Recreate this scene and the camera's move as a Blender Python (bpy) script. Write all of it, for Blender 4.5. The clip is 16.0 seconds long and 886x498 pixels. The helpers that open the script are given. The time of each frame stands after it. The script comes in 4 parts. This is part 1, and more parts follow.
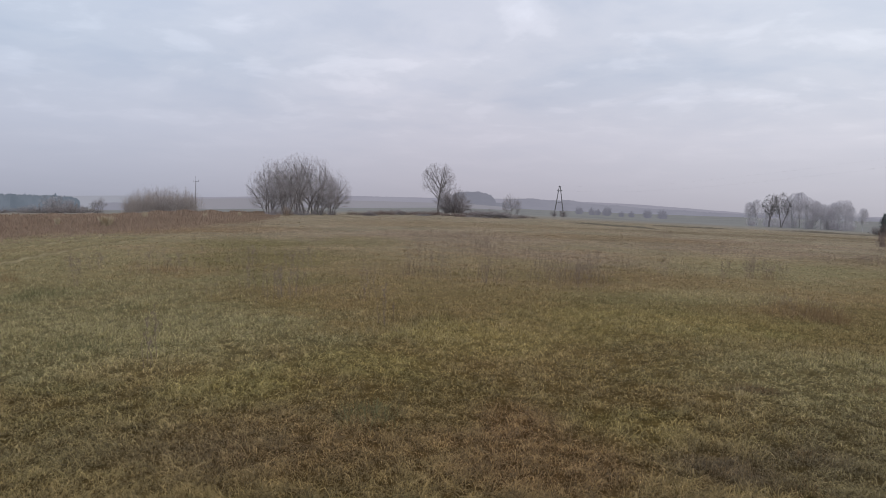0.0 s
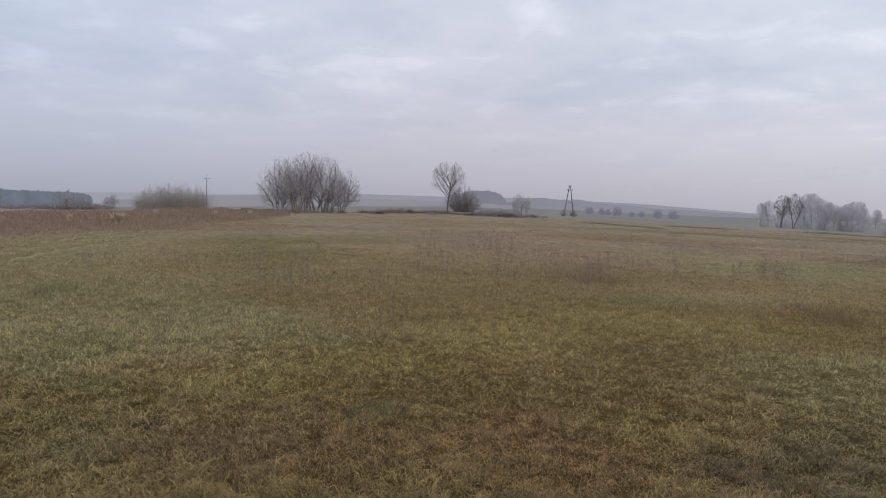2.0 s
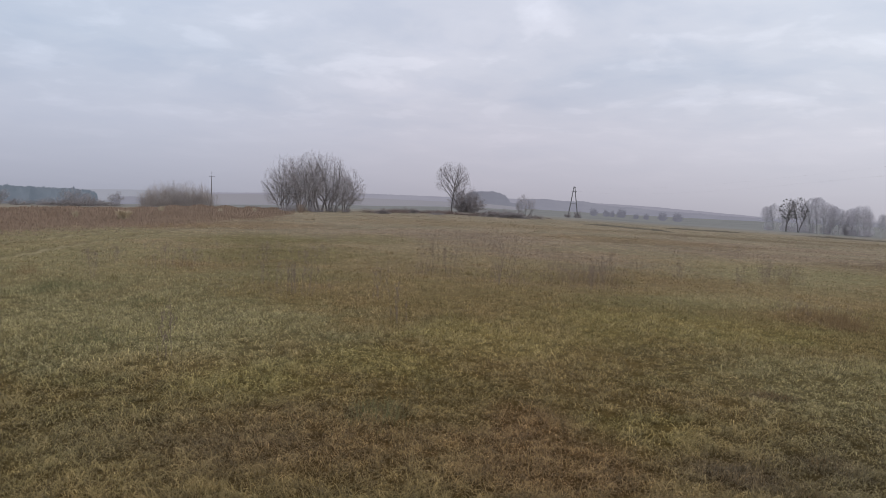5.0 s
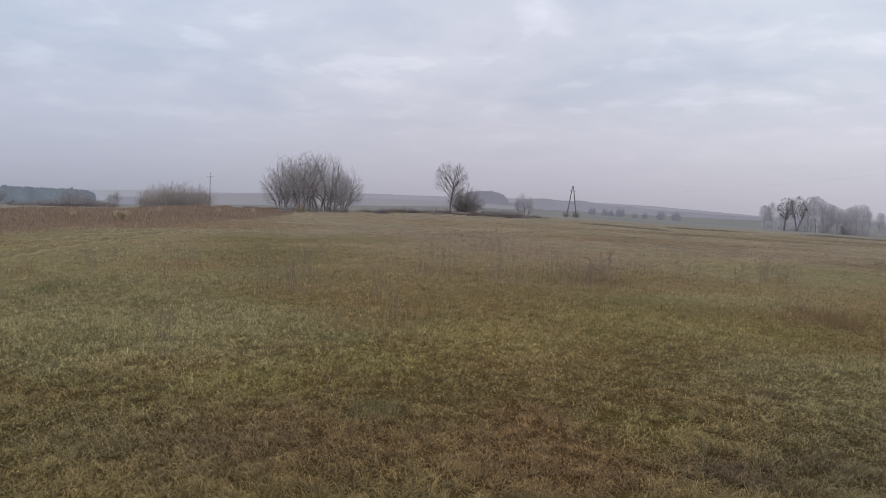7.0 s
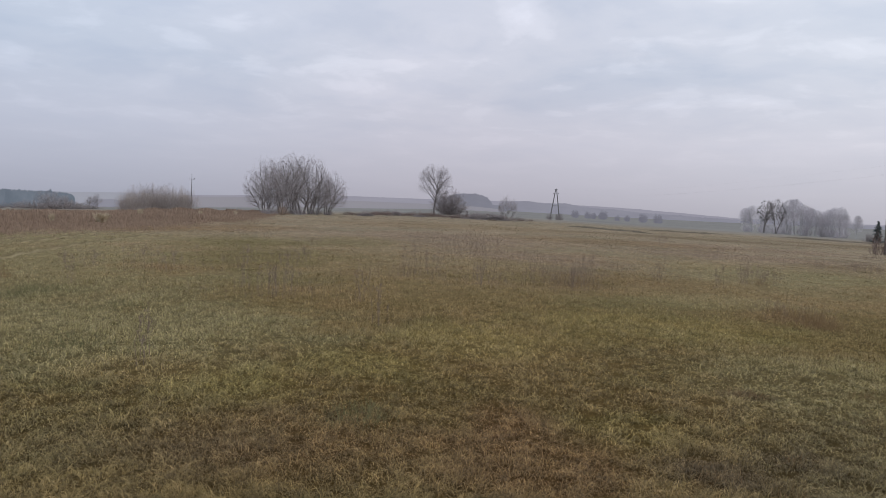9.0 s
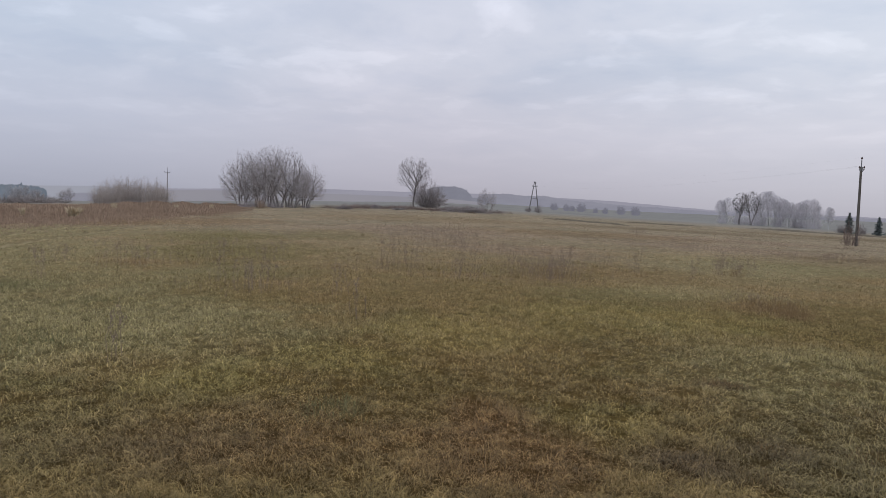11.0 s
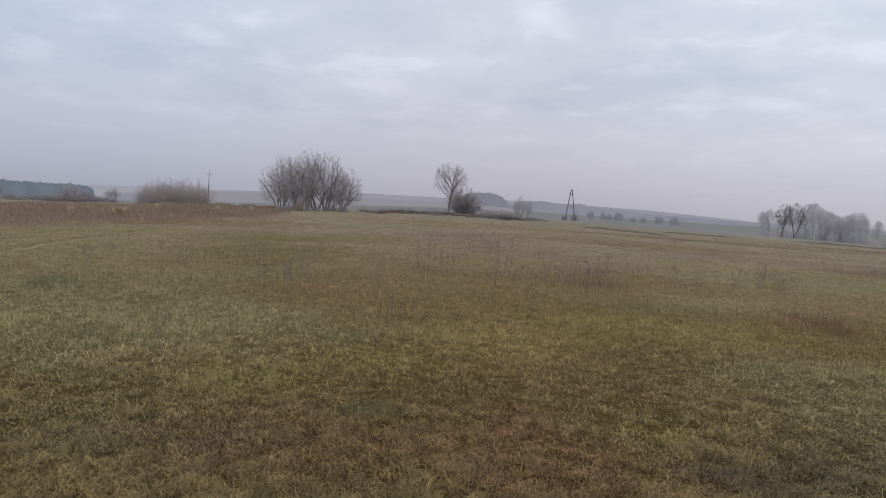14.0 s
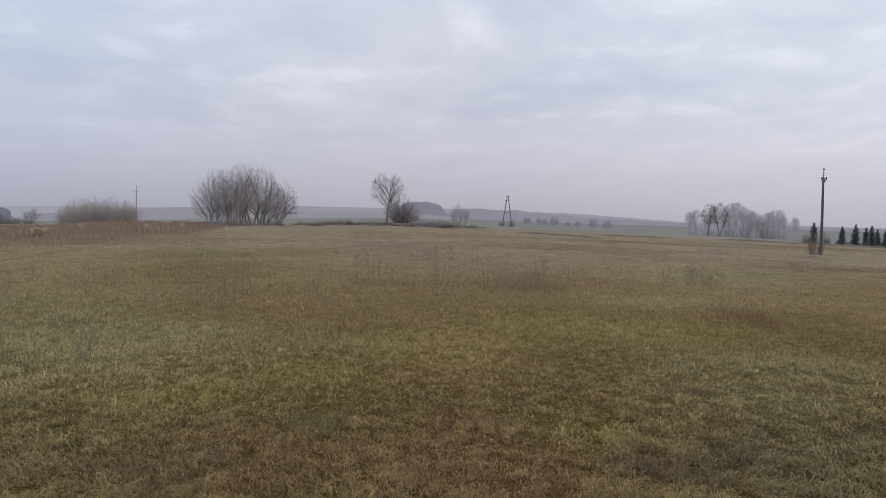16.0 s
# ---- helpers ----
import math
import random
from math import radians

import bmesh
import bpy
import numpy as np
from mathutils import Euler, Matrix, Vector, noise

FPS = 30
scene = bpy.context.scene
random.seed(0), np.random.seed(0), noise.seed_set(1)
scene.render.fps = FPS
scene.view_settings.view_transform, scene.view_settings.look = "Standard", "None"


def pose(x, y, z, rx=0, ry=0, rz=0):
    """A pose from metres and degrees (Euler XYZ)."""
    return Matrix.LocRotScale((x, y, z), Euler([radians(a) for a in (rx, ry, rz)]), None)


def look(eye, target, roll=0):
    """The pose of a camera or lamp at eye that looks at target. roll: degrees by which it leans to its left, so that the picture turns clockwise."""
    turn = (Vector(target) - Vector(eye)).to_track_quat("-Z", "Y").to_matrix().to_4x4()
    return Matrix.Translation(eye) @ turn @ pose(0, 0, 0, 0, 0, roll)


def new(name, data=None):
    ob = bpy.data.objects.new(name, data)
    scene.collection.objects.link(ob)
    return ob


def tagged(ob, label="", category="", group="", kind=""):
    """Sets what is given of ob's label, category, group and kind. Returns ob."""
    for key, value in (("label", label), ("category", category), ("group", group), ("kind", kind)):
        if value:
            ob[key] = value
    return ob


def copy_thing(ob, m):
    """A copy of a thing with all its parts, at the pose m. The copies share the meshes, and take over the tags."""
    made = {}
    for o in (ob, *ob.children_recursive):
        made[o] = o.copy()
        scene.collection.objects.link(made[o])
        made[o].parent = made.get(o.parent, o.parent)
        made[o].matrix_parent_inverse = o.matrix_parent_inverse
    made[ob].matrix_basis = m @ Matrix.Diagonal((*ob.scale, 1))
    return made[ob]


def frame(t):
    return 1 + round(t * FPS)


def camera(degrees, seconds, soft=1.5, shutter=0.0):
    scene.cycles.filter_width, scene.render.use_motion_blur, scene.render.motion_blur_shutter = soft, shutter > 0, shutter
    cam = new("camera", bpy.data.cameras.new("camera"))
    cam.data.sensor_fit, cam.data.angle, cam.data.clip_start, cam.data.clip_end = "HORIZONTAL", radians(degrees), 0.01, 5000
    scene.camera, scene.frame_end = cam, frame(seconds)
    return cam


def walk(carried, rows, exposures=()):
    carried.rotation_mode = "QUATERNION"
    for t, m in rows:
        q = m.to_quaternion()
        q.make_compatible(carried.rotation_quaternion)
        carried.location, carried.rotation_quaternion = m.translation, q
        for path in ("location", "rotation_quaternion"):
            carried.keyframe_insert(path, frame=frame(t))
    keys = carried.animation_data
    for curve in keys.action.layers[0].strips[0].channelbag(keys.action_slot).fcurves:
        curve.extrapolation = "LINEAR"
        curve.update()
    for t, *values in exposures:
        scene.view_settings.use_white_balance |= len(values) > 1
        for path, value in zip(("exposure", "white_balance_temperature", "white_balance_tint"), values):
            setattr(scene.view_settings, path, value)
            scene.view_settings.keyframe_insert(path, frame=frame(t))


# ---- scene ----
# ---- camera ----
cam = camera(68.0, 16.0, soft=0.85)
walk(cam, [
    (0.0, pose(0.002, 0.005, 1.699, 86.268, -1.567, 1.639)),
    (0.5, pose(-0.010, 0.001, 1.702, 86.518, -1.505, 2.944)),
    (1.0, pose(-0.017, -0.006, 1.705, 86.127, -2.265, 3.586)),
    (1.5, pose(-0.012, -0.003, 1.701, 86.192, -2.303, 3.140)),
    (2.0, pose(-0.008, 0.004, 1.699, 86.139, -1.921, 2.475)),
    (2.5, pose(-0.012, 0.007, 1.696, 85.868, -2.216, 2.618)),
    (3.0, pose(-0.008, 0.006, 1.699, 85.921, -2.277, 2.610)),
    (3.5, pose(-0.008, -0.000, 1.700, 86.048, -2.348, 2.592)),
    (4.0, pose(-0.008, -0.002, 1.701, 86.157, -2.633, 2.685)),
    (4.2, pose(-0.008, 0.000, 1.704, 86.168, -2.502, 2.729)),
    (6.3, pose(-0.002, -0.009, 1.705, 86.084, -2.534, 3.004)),
    (6.5, pose(-0.004, -0.018, 1.702, 86.238, -2.343, 2.902)),
    (7.0, pose(-0.002, -0.013, 1.701, 86.122, -2.379, 2.723)),
    (7.5, pose(0.001, -0.005, 1.701, 86.285, -2.216, 2.068)),
    (8.0, pose(0.007, 0.000, 1.699, 86.385, -1.812, 1.131)),
    (8.5, pose(0.006, -0.002, 1.701, 86.319, -1.980, 1.213)),
    (9.0, pose(0.009, -0.005, 1.702, 86.407, -2.392, 1.312)),
    (9.5, pose(0.010, 0.000, 1.700, 86.452, -2.383, 1.107)),
    (10.0, pose(0.016, 0.016, 1.693, 86.020, -1.889, 0.342)),
    (10.2, pose(0.049, 0.029, 1.695, 85.858, -1.868, -0.587)),
    (12.3, pose(0.009, 0.035, 1.698, 85.879, -2.720, -0.041)),
    (12.5, pose(0.016, 0.044, 1.686, 85.911, -2.394, 0.171)),
    (13.0, pose(0.005, 0.039, 1.691, 85.826, -2.780, 0.788)),
    (13.3, pose(-0.000, 0.022, 1.699, 85.895, -3.021, 1.964)),
    (13.5, pose(-0.001, 0.020, 1.697, 85.804, -3.351, 2.436)),
    (14.0, pose(-0.001, -0.004, 1.696, 86.229, -3.296, 2.607)),
    (14.5, pose(-0.003, -0.015, 1.699, 86.474, -3.815, 2.577)),
    (15.0, pose(-0.004, -0.012, 1.694, 86.530, -3.882, 2.525)),
    (15.5, pose(0.014, -0.003, 1.699, 86.875, -2.334, 1.650)),
    (15.8, pose(0.055, 0.012, 1.707, 87.150, -1.716, -0.648)),
    (16.0, pose(0.033, -0.009, 1.684, 87.268, -1.461, -2.780)),
], exposures=[(0.0, 0.0), (16.0, 0.0)])

# ---- world and light ----
SUN_EL, SUN_AZ = radians(38), radians(50)
world = bpy.data.worlds.new("overcast_sky")
scene.world = world
world.use_nodes = True
wn, wl = world.node_tree.nodes, world.node_tree.links
wn.clear()


def node(nodes, kind, **values):
    n = nodes.new(kind)
    for key, value in values.items():
        n.inputs[key].default_value = value
    return n


def ramp(nodes, stops, ease="LINEAR"):
    n = nodes.new("ShaderNodeValToRGB")
    n.color_ramp.interpolation = ease
    els = n.color_ramp.elements
    els[0].position, els[0].color = stops[0][0], (*stops[0][1], 1)
    els[1].position, els[1].color = stops[-1][0], (*stops[-1][1], 1)
    for pos, col in stops[1:-1]:
        e = els.new(pos)
        e.color = (*col, 1)
    return n


def mixer(nodes, blend="MIX", factor=None):
    n = nodes.new("ShaderNodeMix")
    n.data_type, n.blend_type = "RGBA", blend
    if factor is not None:
        n.inputs[0].default_value = factor
    return n


tc = wn.new("ShaderNodeTexCoord")
sep = wn.new("ShaderNodeSeparateXYZ")
wl.new(tc.outputs["Generated"], sep.inputs[0])
# height above the horizon sets the cover's tone: mauve mist below, pale blue-grey above
tone = ramp(wn, [(0.0, (0.413, 0.402, 0.470)), (0.04, (0.485, 0.475, 0.552)), (0.10, (0.566, 0.562, 0.646)),
                 (0.20, (0.585, 0.61, 0.70)), (0.36, (0.63, 0.67, 0.775)), (0.55, (0.85, 0.89, 0.99)), (1.0, (1.30, 1.34, 1.44))])
wl.new(sep.outputs["Z"], tone.inputs[0])
# cloud sheet overhead: the direction projected on a level layer
lift = node(wn, "ShaderNodeMath")
lift.operation = "MAXIMUM"
lift.inputs[1].default_value = 0.0
wl.new(sep.outputs["Z"], lift.inputs[0])
lift2 = wn.new("ShaderNodeMath")
lift2.operation = "ADD"
lift2.inputs[1].default_value = 0.14
wl.new(lift.outputs[0], lift2.inputs[0])
flat = wn.new("ShaderNodeCombineXYZ")
for axis in ("X", "Y"):
    div = wn.new("ShaderNodeMath")
    div.operation = "DIVIDE"
    wl.new(sep.outputs[axis], div.inputs[0])
    wl.new(lift2.outputs[0], div.inputs[1])
    wl.new(div.outputs[0], flat.inputs[axis])
turn = wn.new("ShaderNodeMapping")
turn.inputs["Rotation"].default_value = (0, 0, radians(24))
turn.inputs["Location"].default_value = (3.1, 0.7, 0)
wl.new(flat.outputs[0], turn.inputs[0])
big = node(wn, "ShaderNodeTexNoise", Scale=0.95, Detail=6.0, Roughness=0.55, Distortion=0.5)
wl.new(turn.outputs[0], big.inputs["Vector"])
fine = node(wn, "ShaderNodeTexNoise", Scale=2.4, Detail=6.0, Roughness=0.52, Distortion=0.25)
wl.new(turn.outputs[0], fine.inputs["Vector"])
big_r = ramp(wn, [(0.30, (0.945, 0.975, 1.01)), (0.50, (1.06, 1.06, 1.065)), (0.70, (1.17, 1.15, 1.14))], "EASE")
fine_r = ramp(wn, [(0.34, (0.915, 0.93, 0.95)), (0.52, (0.985, 0.985, 0.985)), (0.62, (1.08, 1.07, 1.06)), (0.72, (1.17, 1.155, 1.14))], "EASE")
wl.new(big.outputs[0], big_r.inputs[0])
wl.new(fine.outputs[0], fine_r.inputs[0])
m1, m2 = mixer(wn, "MULTIPLY", 1.0), mixer(wn, "MULTIPLY", 0.9)
clear_up = wn.new("ShaderNodeMapRange")
clear_up.interpolation_type = "SMOOTHSTEP"
for key, value in (("From Min", 0.03), ("From Max", 0.22), ("To Min", 0.08), ("To Max", 1.0)):
    clear_up.inputs[key].default_value = value
wl.new(sep.outputs["Z"], clear_up.inputs["Value"])
wl.new(clear_up.outputs[0], m1.inputs[0])
wl.new(clear_up.outputs[0], m2.inputs[0])
wl.new(tone.outputs[0], m1.inputs[6])
wl.new(big_r.outputs[0], m1.inputs[7])
wl.new(m1.outputs[2], m2.inputs[6])
wl.new(fine_r.outputs[0], m2.inputs[7])
# the cover is thinner and whiter to the right, bluer to the left
side = ramp(wn, [(0.20, (0.92, 0.985, 1.03)), (0.50, (1.005, 1.0, 1.005)), (0.80, (1.115, 1.13, 1.11))], "EASE")
half_x = wn.new("ShaderNodeMath")
half_x.operation = "MULTIPLY_ADD"
half_x.inputs[1].default_value = half_x.inputs[2].default_value = 0.5
wl.new(sep.outputs["X"], half_x.inputs[0])
wl.new(half_x.outputs[0], side.inputs[0])
m3 = mixer(wn, "MULTIPLY", 1.0)
wl.new(m2.outputs[2], m3.inputs[6])
wl.new(side.outputs[0], m3.inputs[7])
clouds = node(wn, "ShaderNodeBackground", Strength=1.0)
wl.new(m3.outputs[2], clouds.inputs[0])
sky = wn.new("ShaderNodeTexSky")
sky.sky_type, sky.sun_disc = "NISHITA", False
sky.sun_elevation, sky.sun_rotation = SUN_EL, SUN_AZ
clear = node(wn, "ShaderNodeBackground", Strength=0.07)
wl.new(sky.outputs[0], clear.inputs[0])
cover = node(wn, "ShaderNodeMixShader", Fac=0.97)
wl.new(clear.outputs[0], cover.inputs[1])
wl.new(clouds.outputs[0], cover.inputs[2])
out = wn.new("ShaderNodeOutputWorld")
wl.new(cover.outputs[0], out.inputs[0])

sun_data = bpy.data.lights.new("sun", "SUN")
sun_data.energy, sun_data.angle, sun_data.color = 0.7, radians(40), (1.0, 0.95, 0.9)
sun = new("sun", sun_data)
sun.matrix_world = look((0, 0, 0), (-math.sin(SUN_AZ) * math.cos(SUN_EL), -math.cos(SUN_AZ) * math.cos(SUN_EL), -math.sin(SUN_EL)))


# ---- materials ----
def material(name, rough=0.9, spec=0.06):
    m = bpy.data.materials.new(name)
    m.use_nodes = True
    n = m.node_tree.nodes
    b = n["Principled BSDF"]
    b.inputs["Roughness"].default_value = rough
    b.inputs["Specular IOR Level"].default_value = spec
    return m, n, m.node_tree.links, b


def mottled(name, dark, light, scale, rough=0.9, bump=0.3, stretch=(1, 1, 1), per_island=0.0):
    """A two-scale material: broad stains and fine grain between two tones."""
    m, n, l, b = material(name, rough)
    co = n.new("ShaderNodeTexCoord")
    mp = n.new("ShaderNodeMapping")
    mp.inputs["Scale"].default_value = stretch
    l.new(co.outputs["Object"], mp.inputs[0])
    a = node(n, "ShaderNodeTexNoise", Scale=scale, Detail=5.0, Roughness=0.6)
    g = node(n, "ShaderNodeTexNoise", Scale=scale * 9, Detail=3.0, Roughness=0.6)
    l.new(mp.outputs[0], a.inputs["Vector"])
    l.new(mp.outputs[0], g.inputs["Vector"])
    add = n.new("ShaderNodeMath")
    add.operation = "MULTIPLY_ADD"
    add.inputs[1].default_value = 0.5
    l.new(g.outputs[0], add.inputs[0])
    l.new(a.outputs[0], add.inputs[2])
    src = add.outputs[0]
    if per_island:
        geo = n.new("ShaderNodeNewGeometry")
        add2 = n.new("ShaderNodeMath")
        add2.operation = "MULTIPLY_ADD"
        add2.inputs[1].default_value = per_island
        l.new(geo.outputs["Random Per Island"], add2.inputs[0])
        l.new(src, add2.inputs[2])
        src = add2.outputs[0]
    r = ramp(n, [(0.45, dark), (1.05 + per_island * 0.6, light)])
    half = n.new("ShaderNodeMath")
    half.operation = "MULTIPLY"
    half.inputs[1].default_value = 0.95
    l.new(src, half.inputs[0])
    l.new(half.outputs[0], r.inputs[0])
    l.new(r.outputs[0], b.inputs["Base Color"])
    if bump:
        bp = node(n, "ShaderNodeBump", Strength=bump, Distance=0.02)
        l.new(add.outputs[0], bp.inputs["Height"])
        l.new(bp.outputs[0], b.inputs["Normal"])
    return m


# patches of the meadow: x, y, half-widths, kind (0 rust, 1 green, 2 dark brown, 3 straw, 4 pale olive, 5 olive, 6 mauve-brown, 7 yellow-olive, 8 grey-green), strength
PATCHES = [
    (4.3, 7.2, 1.8, 1.5, 4, 0.4), (6.0, 11.3, 0.45, 0.6, 2, 0.45), (6.0, 11.5, 0.8, 1.0, 0, 0.5), (0.5, 5.1, 0.4, 0.5, 0, 0.4), (-0.7, 5.0, 0.35, 0.4, 1, 0.5), (-7.2, 10.9, 1.0, 1.2, 1, 0.9),
    (-3.6, 6.7, 1.7, 0.9, 4, 0.7), (-3.6, 5.7, 0.7, 0.3, 1, 0.5), (3.8, 6.2, 1.2, 2.0, 5, 0.5), (3.0, 10.0, 2.4, 1.6, 7, 0.4), (-4.6, 8.2, 3.4, 2.2, 4, 0.85), (0.55, 4.3, 0.75, 0.8, 0, 0.75), (0.45, 5.3, 0.35, 0.5, 0, 0.6), (2.2, 4.3, 0.9, 0.45, 2, 0.6), (3.1, 4.8, 0.8, 0.8, 2, 0.55), (-2.2, 4.4, 1.2, 0.45, 2, 0.3), (3.6, 6.6, 1.5, 2.2, 4, 0.35), (-1.2, 4.5, 1.2, 0.8, 0, 0.55), (1.45, 5.1, 0.45, 0.5, 7, 0.3), (-2.0, 6.0, 0.7, 0.7, 7, 0.45), (0.3, 8.4, 1.1, 1.2, 7, 0.7), (-0.9, 7.0, 0.9, 0.8, 7, 0.4), (3.2, 4.5, 1.3, 1.2, 5, 0.5), (-1.6, 4.2, 0.6, 0.5, 2, 0.35), (3.9, 5.2, 0.5, 0.5, 2, 0.4), (2.85, 6.3, 0.28, 0.2, 2, 0.7), (1.75, 4.25, 0.35, 0.3, 2, 0.7), (2.5, 4.6, 0.3, 0.25, 2, 0.5), (-2.9, 4.7, 1.7, 1.2, 4, 0.2),
    (2.0, 16.5, 5.0, 2.6, 0, 0.35), (-4.6, 14.5, 1.6, 1.8, 1, 0.6), (3.4, 12.5, 1.5, 1.6, 1, 0.45),
    (-3.0, 6.4, 0.8, 0.6, 3, 0.4), (0.6, 8.0, 1.2, 1.6, 3, 0.4),
    (10.0, 20.0, 5.0, 5.0, 1, 0.4), (5.5, 13.6, 2.0, 1.2, 4, 0.5),
]


# broad stands further out, same columns
FAR_PATCHES = [
    (-1.0, 36.0, 6.5, 8.0, 6, 0.55), (4.0, 25.0, 5.0, 3.5, 6, 0.60), (5.5, 18.0, 3.0, 1.6, 0, 0.25), (-6.0, 19.5, 2.6, 3.4, 1, 0.55), (-8.5, 25.5, 3.0, 4.0, 1, 0.50), (-4.5, 30.0, 2.4, 5.0, 1, 0.35),
    (1.5, 17.0, 3.0, 1.6, 1, 0.35), (9.0, 25.0, 3.6, 2.4, 4, 0.30), (11.0, 21.5, 4.5, 4.0, 8, 0.55), (15.0, 33.0, 6.0, 3.0, 6, 0.55), (21.0, 45.0, 9.0, 5.0, 6, 0.55), (19.0, 28.5, 4.5, 2.2, 2, 0.5), (13.5, 18.5, 2.6, 1.8, 0, 0.45),
    (10.0, 42.0, 9.0, 5.0, 0, 0.40), (-14.0, 42.0, 5.0, 7.0, 0, 0.45), (-22.0, 36.0, 9.0, 5.0, 0, 0.60), (-30.0, 30.0, 9.0, 6.0, 0, 0.60), (-27.0, 55.0, 10.0, 10.0, 0, 0.55), (-38.0, 44.0, 14.0, 10.0, 0, 0.60),
    (26.0, 64.0, 14.0, 5.0, 2, 0.40), (50.0, 78.0, 18.0, 7.0, 2, 0.45), (0.0, 62.0, 14.0, 12.0, 0, 0.30), (-11.0, 17.0, 3.6, 4.5, 8, 0.65), (-15.5, 25.0, 4.5, 6.0, 8, 0.6), (-7.5, 12.0, 3.6, 3.0, 8, 0.6), (-5.0, 9.5, 3.0, 2.0, 8, 0.3),
]


def meadow_colour(n, l, blades, contrast=1.0, pale=0.0):
    """Colour of the autumn meadow by place: straw, olive, rust and green patches, ruts and the paler field beyond."""
    geo = n.new("ShaderNodeNewGeometry")
    pos = geo.outputs["Position"]
    broad = node(n, "ShaderNodeTexNoise", Scale=0.16, Detail=4.0, Roughness=0.6, Distortion=0.4)
    mid = node(n, "ShaderNodeTexNoise", Scale=0.9, Detail=5.0, Roughness=0.65)
    small = node(n, "ShaderNodeTexNoise", Scale=7.0, Detail=4.0, Roughness=0.7)
    for t in (broad, mid, small):
        l.new(pos, t.inputs["Vector"])
    straw, olive, green = (0.224, 0.159, 0.076), (0.165, 0.120, 0.046), (0.150, 0.121, 0.048)
    r1 = ramp(n, [(0.34, green), (0.46, olive), (0.56, (0.195, 0.137, 0.060)), (0.68, (0.188, 0.126, 0.062))])
    l.new(broad.outputs[0], r1.inputs[0])
    r2 = ramp(n, [(0.34, (0.130, 0.105, 0.043)), (0.5, (0.184, 0.133, 0.060)), (0.68, straw)])
    l.new(mid.outputs[0], r2.inputs[0])
    mx = mixer(n, "MIX", 0.55)
    l.new(r1.outputs[0], mx.inputs[6])
    l.new(r2.outputs[0], mx.inputs[7])
    col = mx.outputs[2]
    xyz = n.new("ShaderNodeSeparateXYZ")
    l.new(pos, xyz.inputs[0])
    tint = [(0.178, 0.108, 0.052), (0.140, 0.122, 0.052), (0.100, 0.070, 0.040), (0.25, 0.175, 0.080), (0.246, 0.208, 0.108), (0.182, 0.148, 0.072), (0.240, 0.178, 0.136), (0.250, 0.205, 0.076), (0.220, 0.191, 0.110)]

    def lay(col, patches):
        for px, py, sx, sy, kind, amount in patches:
            mp = n.new("ShaderNodeMapping")
            mp.vector_type = "TEXTURE"
            mp.inputs["Location"].default_value = (px, py, 0)
            mp.inputs["Scale"].default_value = (sx, sy, 50)
            l.new(pos, mp.inputs[0])
            ln = n.new("ShaderNodeVectorMath")
            ln.operation = "LENGTH"
            l.new(mp.outputs[0], ln.inputs[0])
            wob = n.new("ShaderNodeMath")
            wob.operation = "MULTIPLY_ADD"
            wob.inputs[1].default_value = 1.5
            l.new(mid.outputs[0], wob.inputs[0])
            l.new(ln.outputs["Value"], wob.inputs[2])
            rg = n.new("ShaderNodeMapRange")
            rg.interpolation_type = "SMOOTHSTEP"
            for key, value in (("From Min", 1.15), ("From Max", 2.1), ("To Min", amount), ("To Max", 0.0)):
                rg.inputs[key].default_value = value
            l.new(wob.outputs[0], rg.inputs["Value"])
            pm = mixer(n)
            l.new(rg.outputs[0], pm.inputs[0])
            l.new(col, pm.inputs[6])
            pm.inputs[7].default_value = (*tint[kind], 1)
            col = pm.outputs[2]
        return col

    col = lay(col, PATCHES)
    # paler, greyer growth towards the meadow's far side, with haze put into its colour
    hazed_growth = n.new("ShaderNodeMapRange")
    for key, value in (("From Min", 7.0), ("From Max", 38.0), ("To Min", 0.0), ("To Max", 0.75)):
        hazed_growth.inputs[key].default_value = value
    l.new(xyz.outputs["Y"], hazed_growth.inputs["Value"])
    hazed_growth_r = ramp(n, [(0.35, (0.250, 0.216, 0.170)), (0.5, (0.292, 0.247, 0.195)), (0.65, (0.325, 0.270, 0.212))])
    l.new(broad.outputs[0], hazed_growth_r.inputs[0])
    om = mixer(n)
    l.new(hazed_growth.outputs[0], om.inputs[0])
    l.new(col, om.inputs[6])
    l.new(hazed_growth_r.outputs[0], om.inputs[7])
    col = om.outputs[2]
    col = lay(col, FAR_PATCHES)
    # two straw-pale wheel ruts
    bend = n.new("ShaderNodeMath")
    bend.operation = "MULTIPLY_ADD"
    bend.inputs[1].default_value, bend.inputs[2].default_value = 0.155, 9.35
    l.new(xyz.outputs["Y"], bend.inputs[0])
    off = n.new("ShaderNodeMath")
    l.new(bend.outputs[0], off.inputs[0])
    l.new(xyz.outputs["X"], off.inputs[1])
    lines = None
    for shift in (0.0, 2.3):
        d1 = n.new("ShaderNodeMath")
        d1.inputs[1].default_value = shift
        l.new(off.outputs[0], d1.inputs[0])
        d2 = n.new("ShaderNodeMath")
        d2.operation = "ABSOLUTE"
        l.new(d1.outputs[0], d2.inputs[0])
        if lines is None:
            lines = d2
        else:
            low = n.new("ShaderNodeMath")
            low.operation = "MINIMUM"
            l.new(lines.outputs[0], low.inputs[0])
            l.new(d2.outputs[0], low.inputs[1])
            lines = low
    rut = n.new("ShaderNodeMapRange")
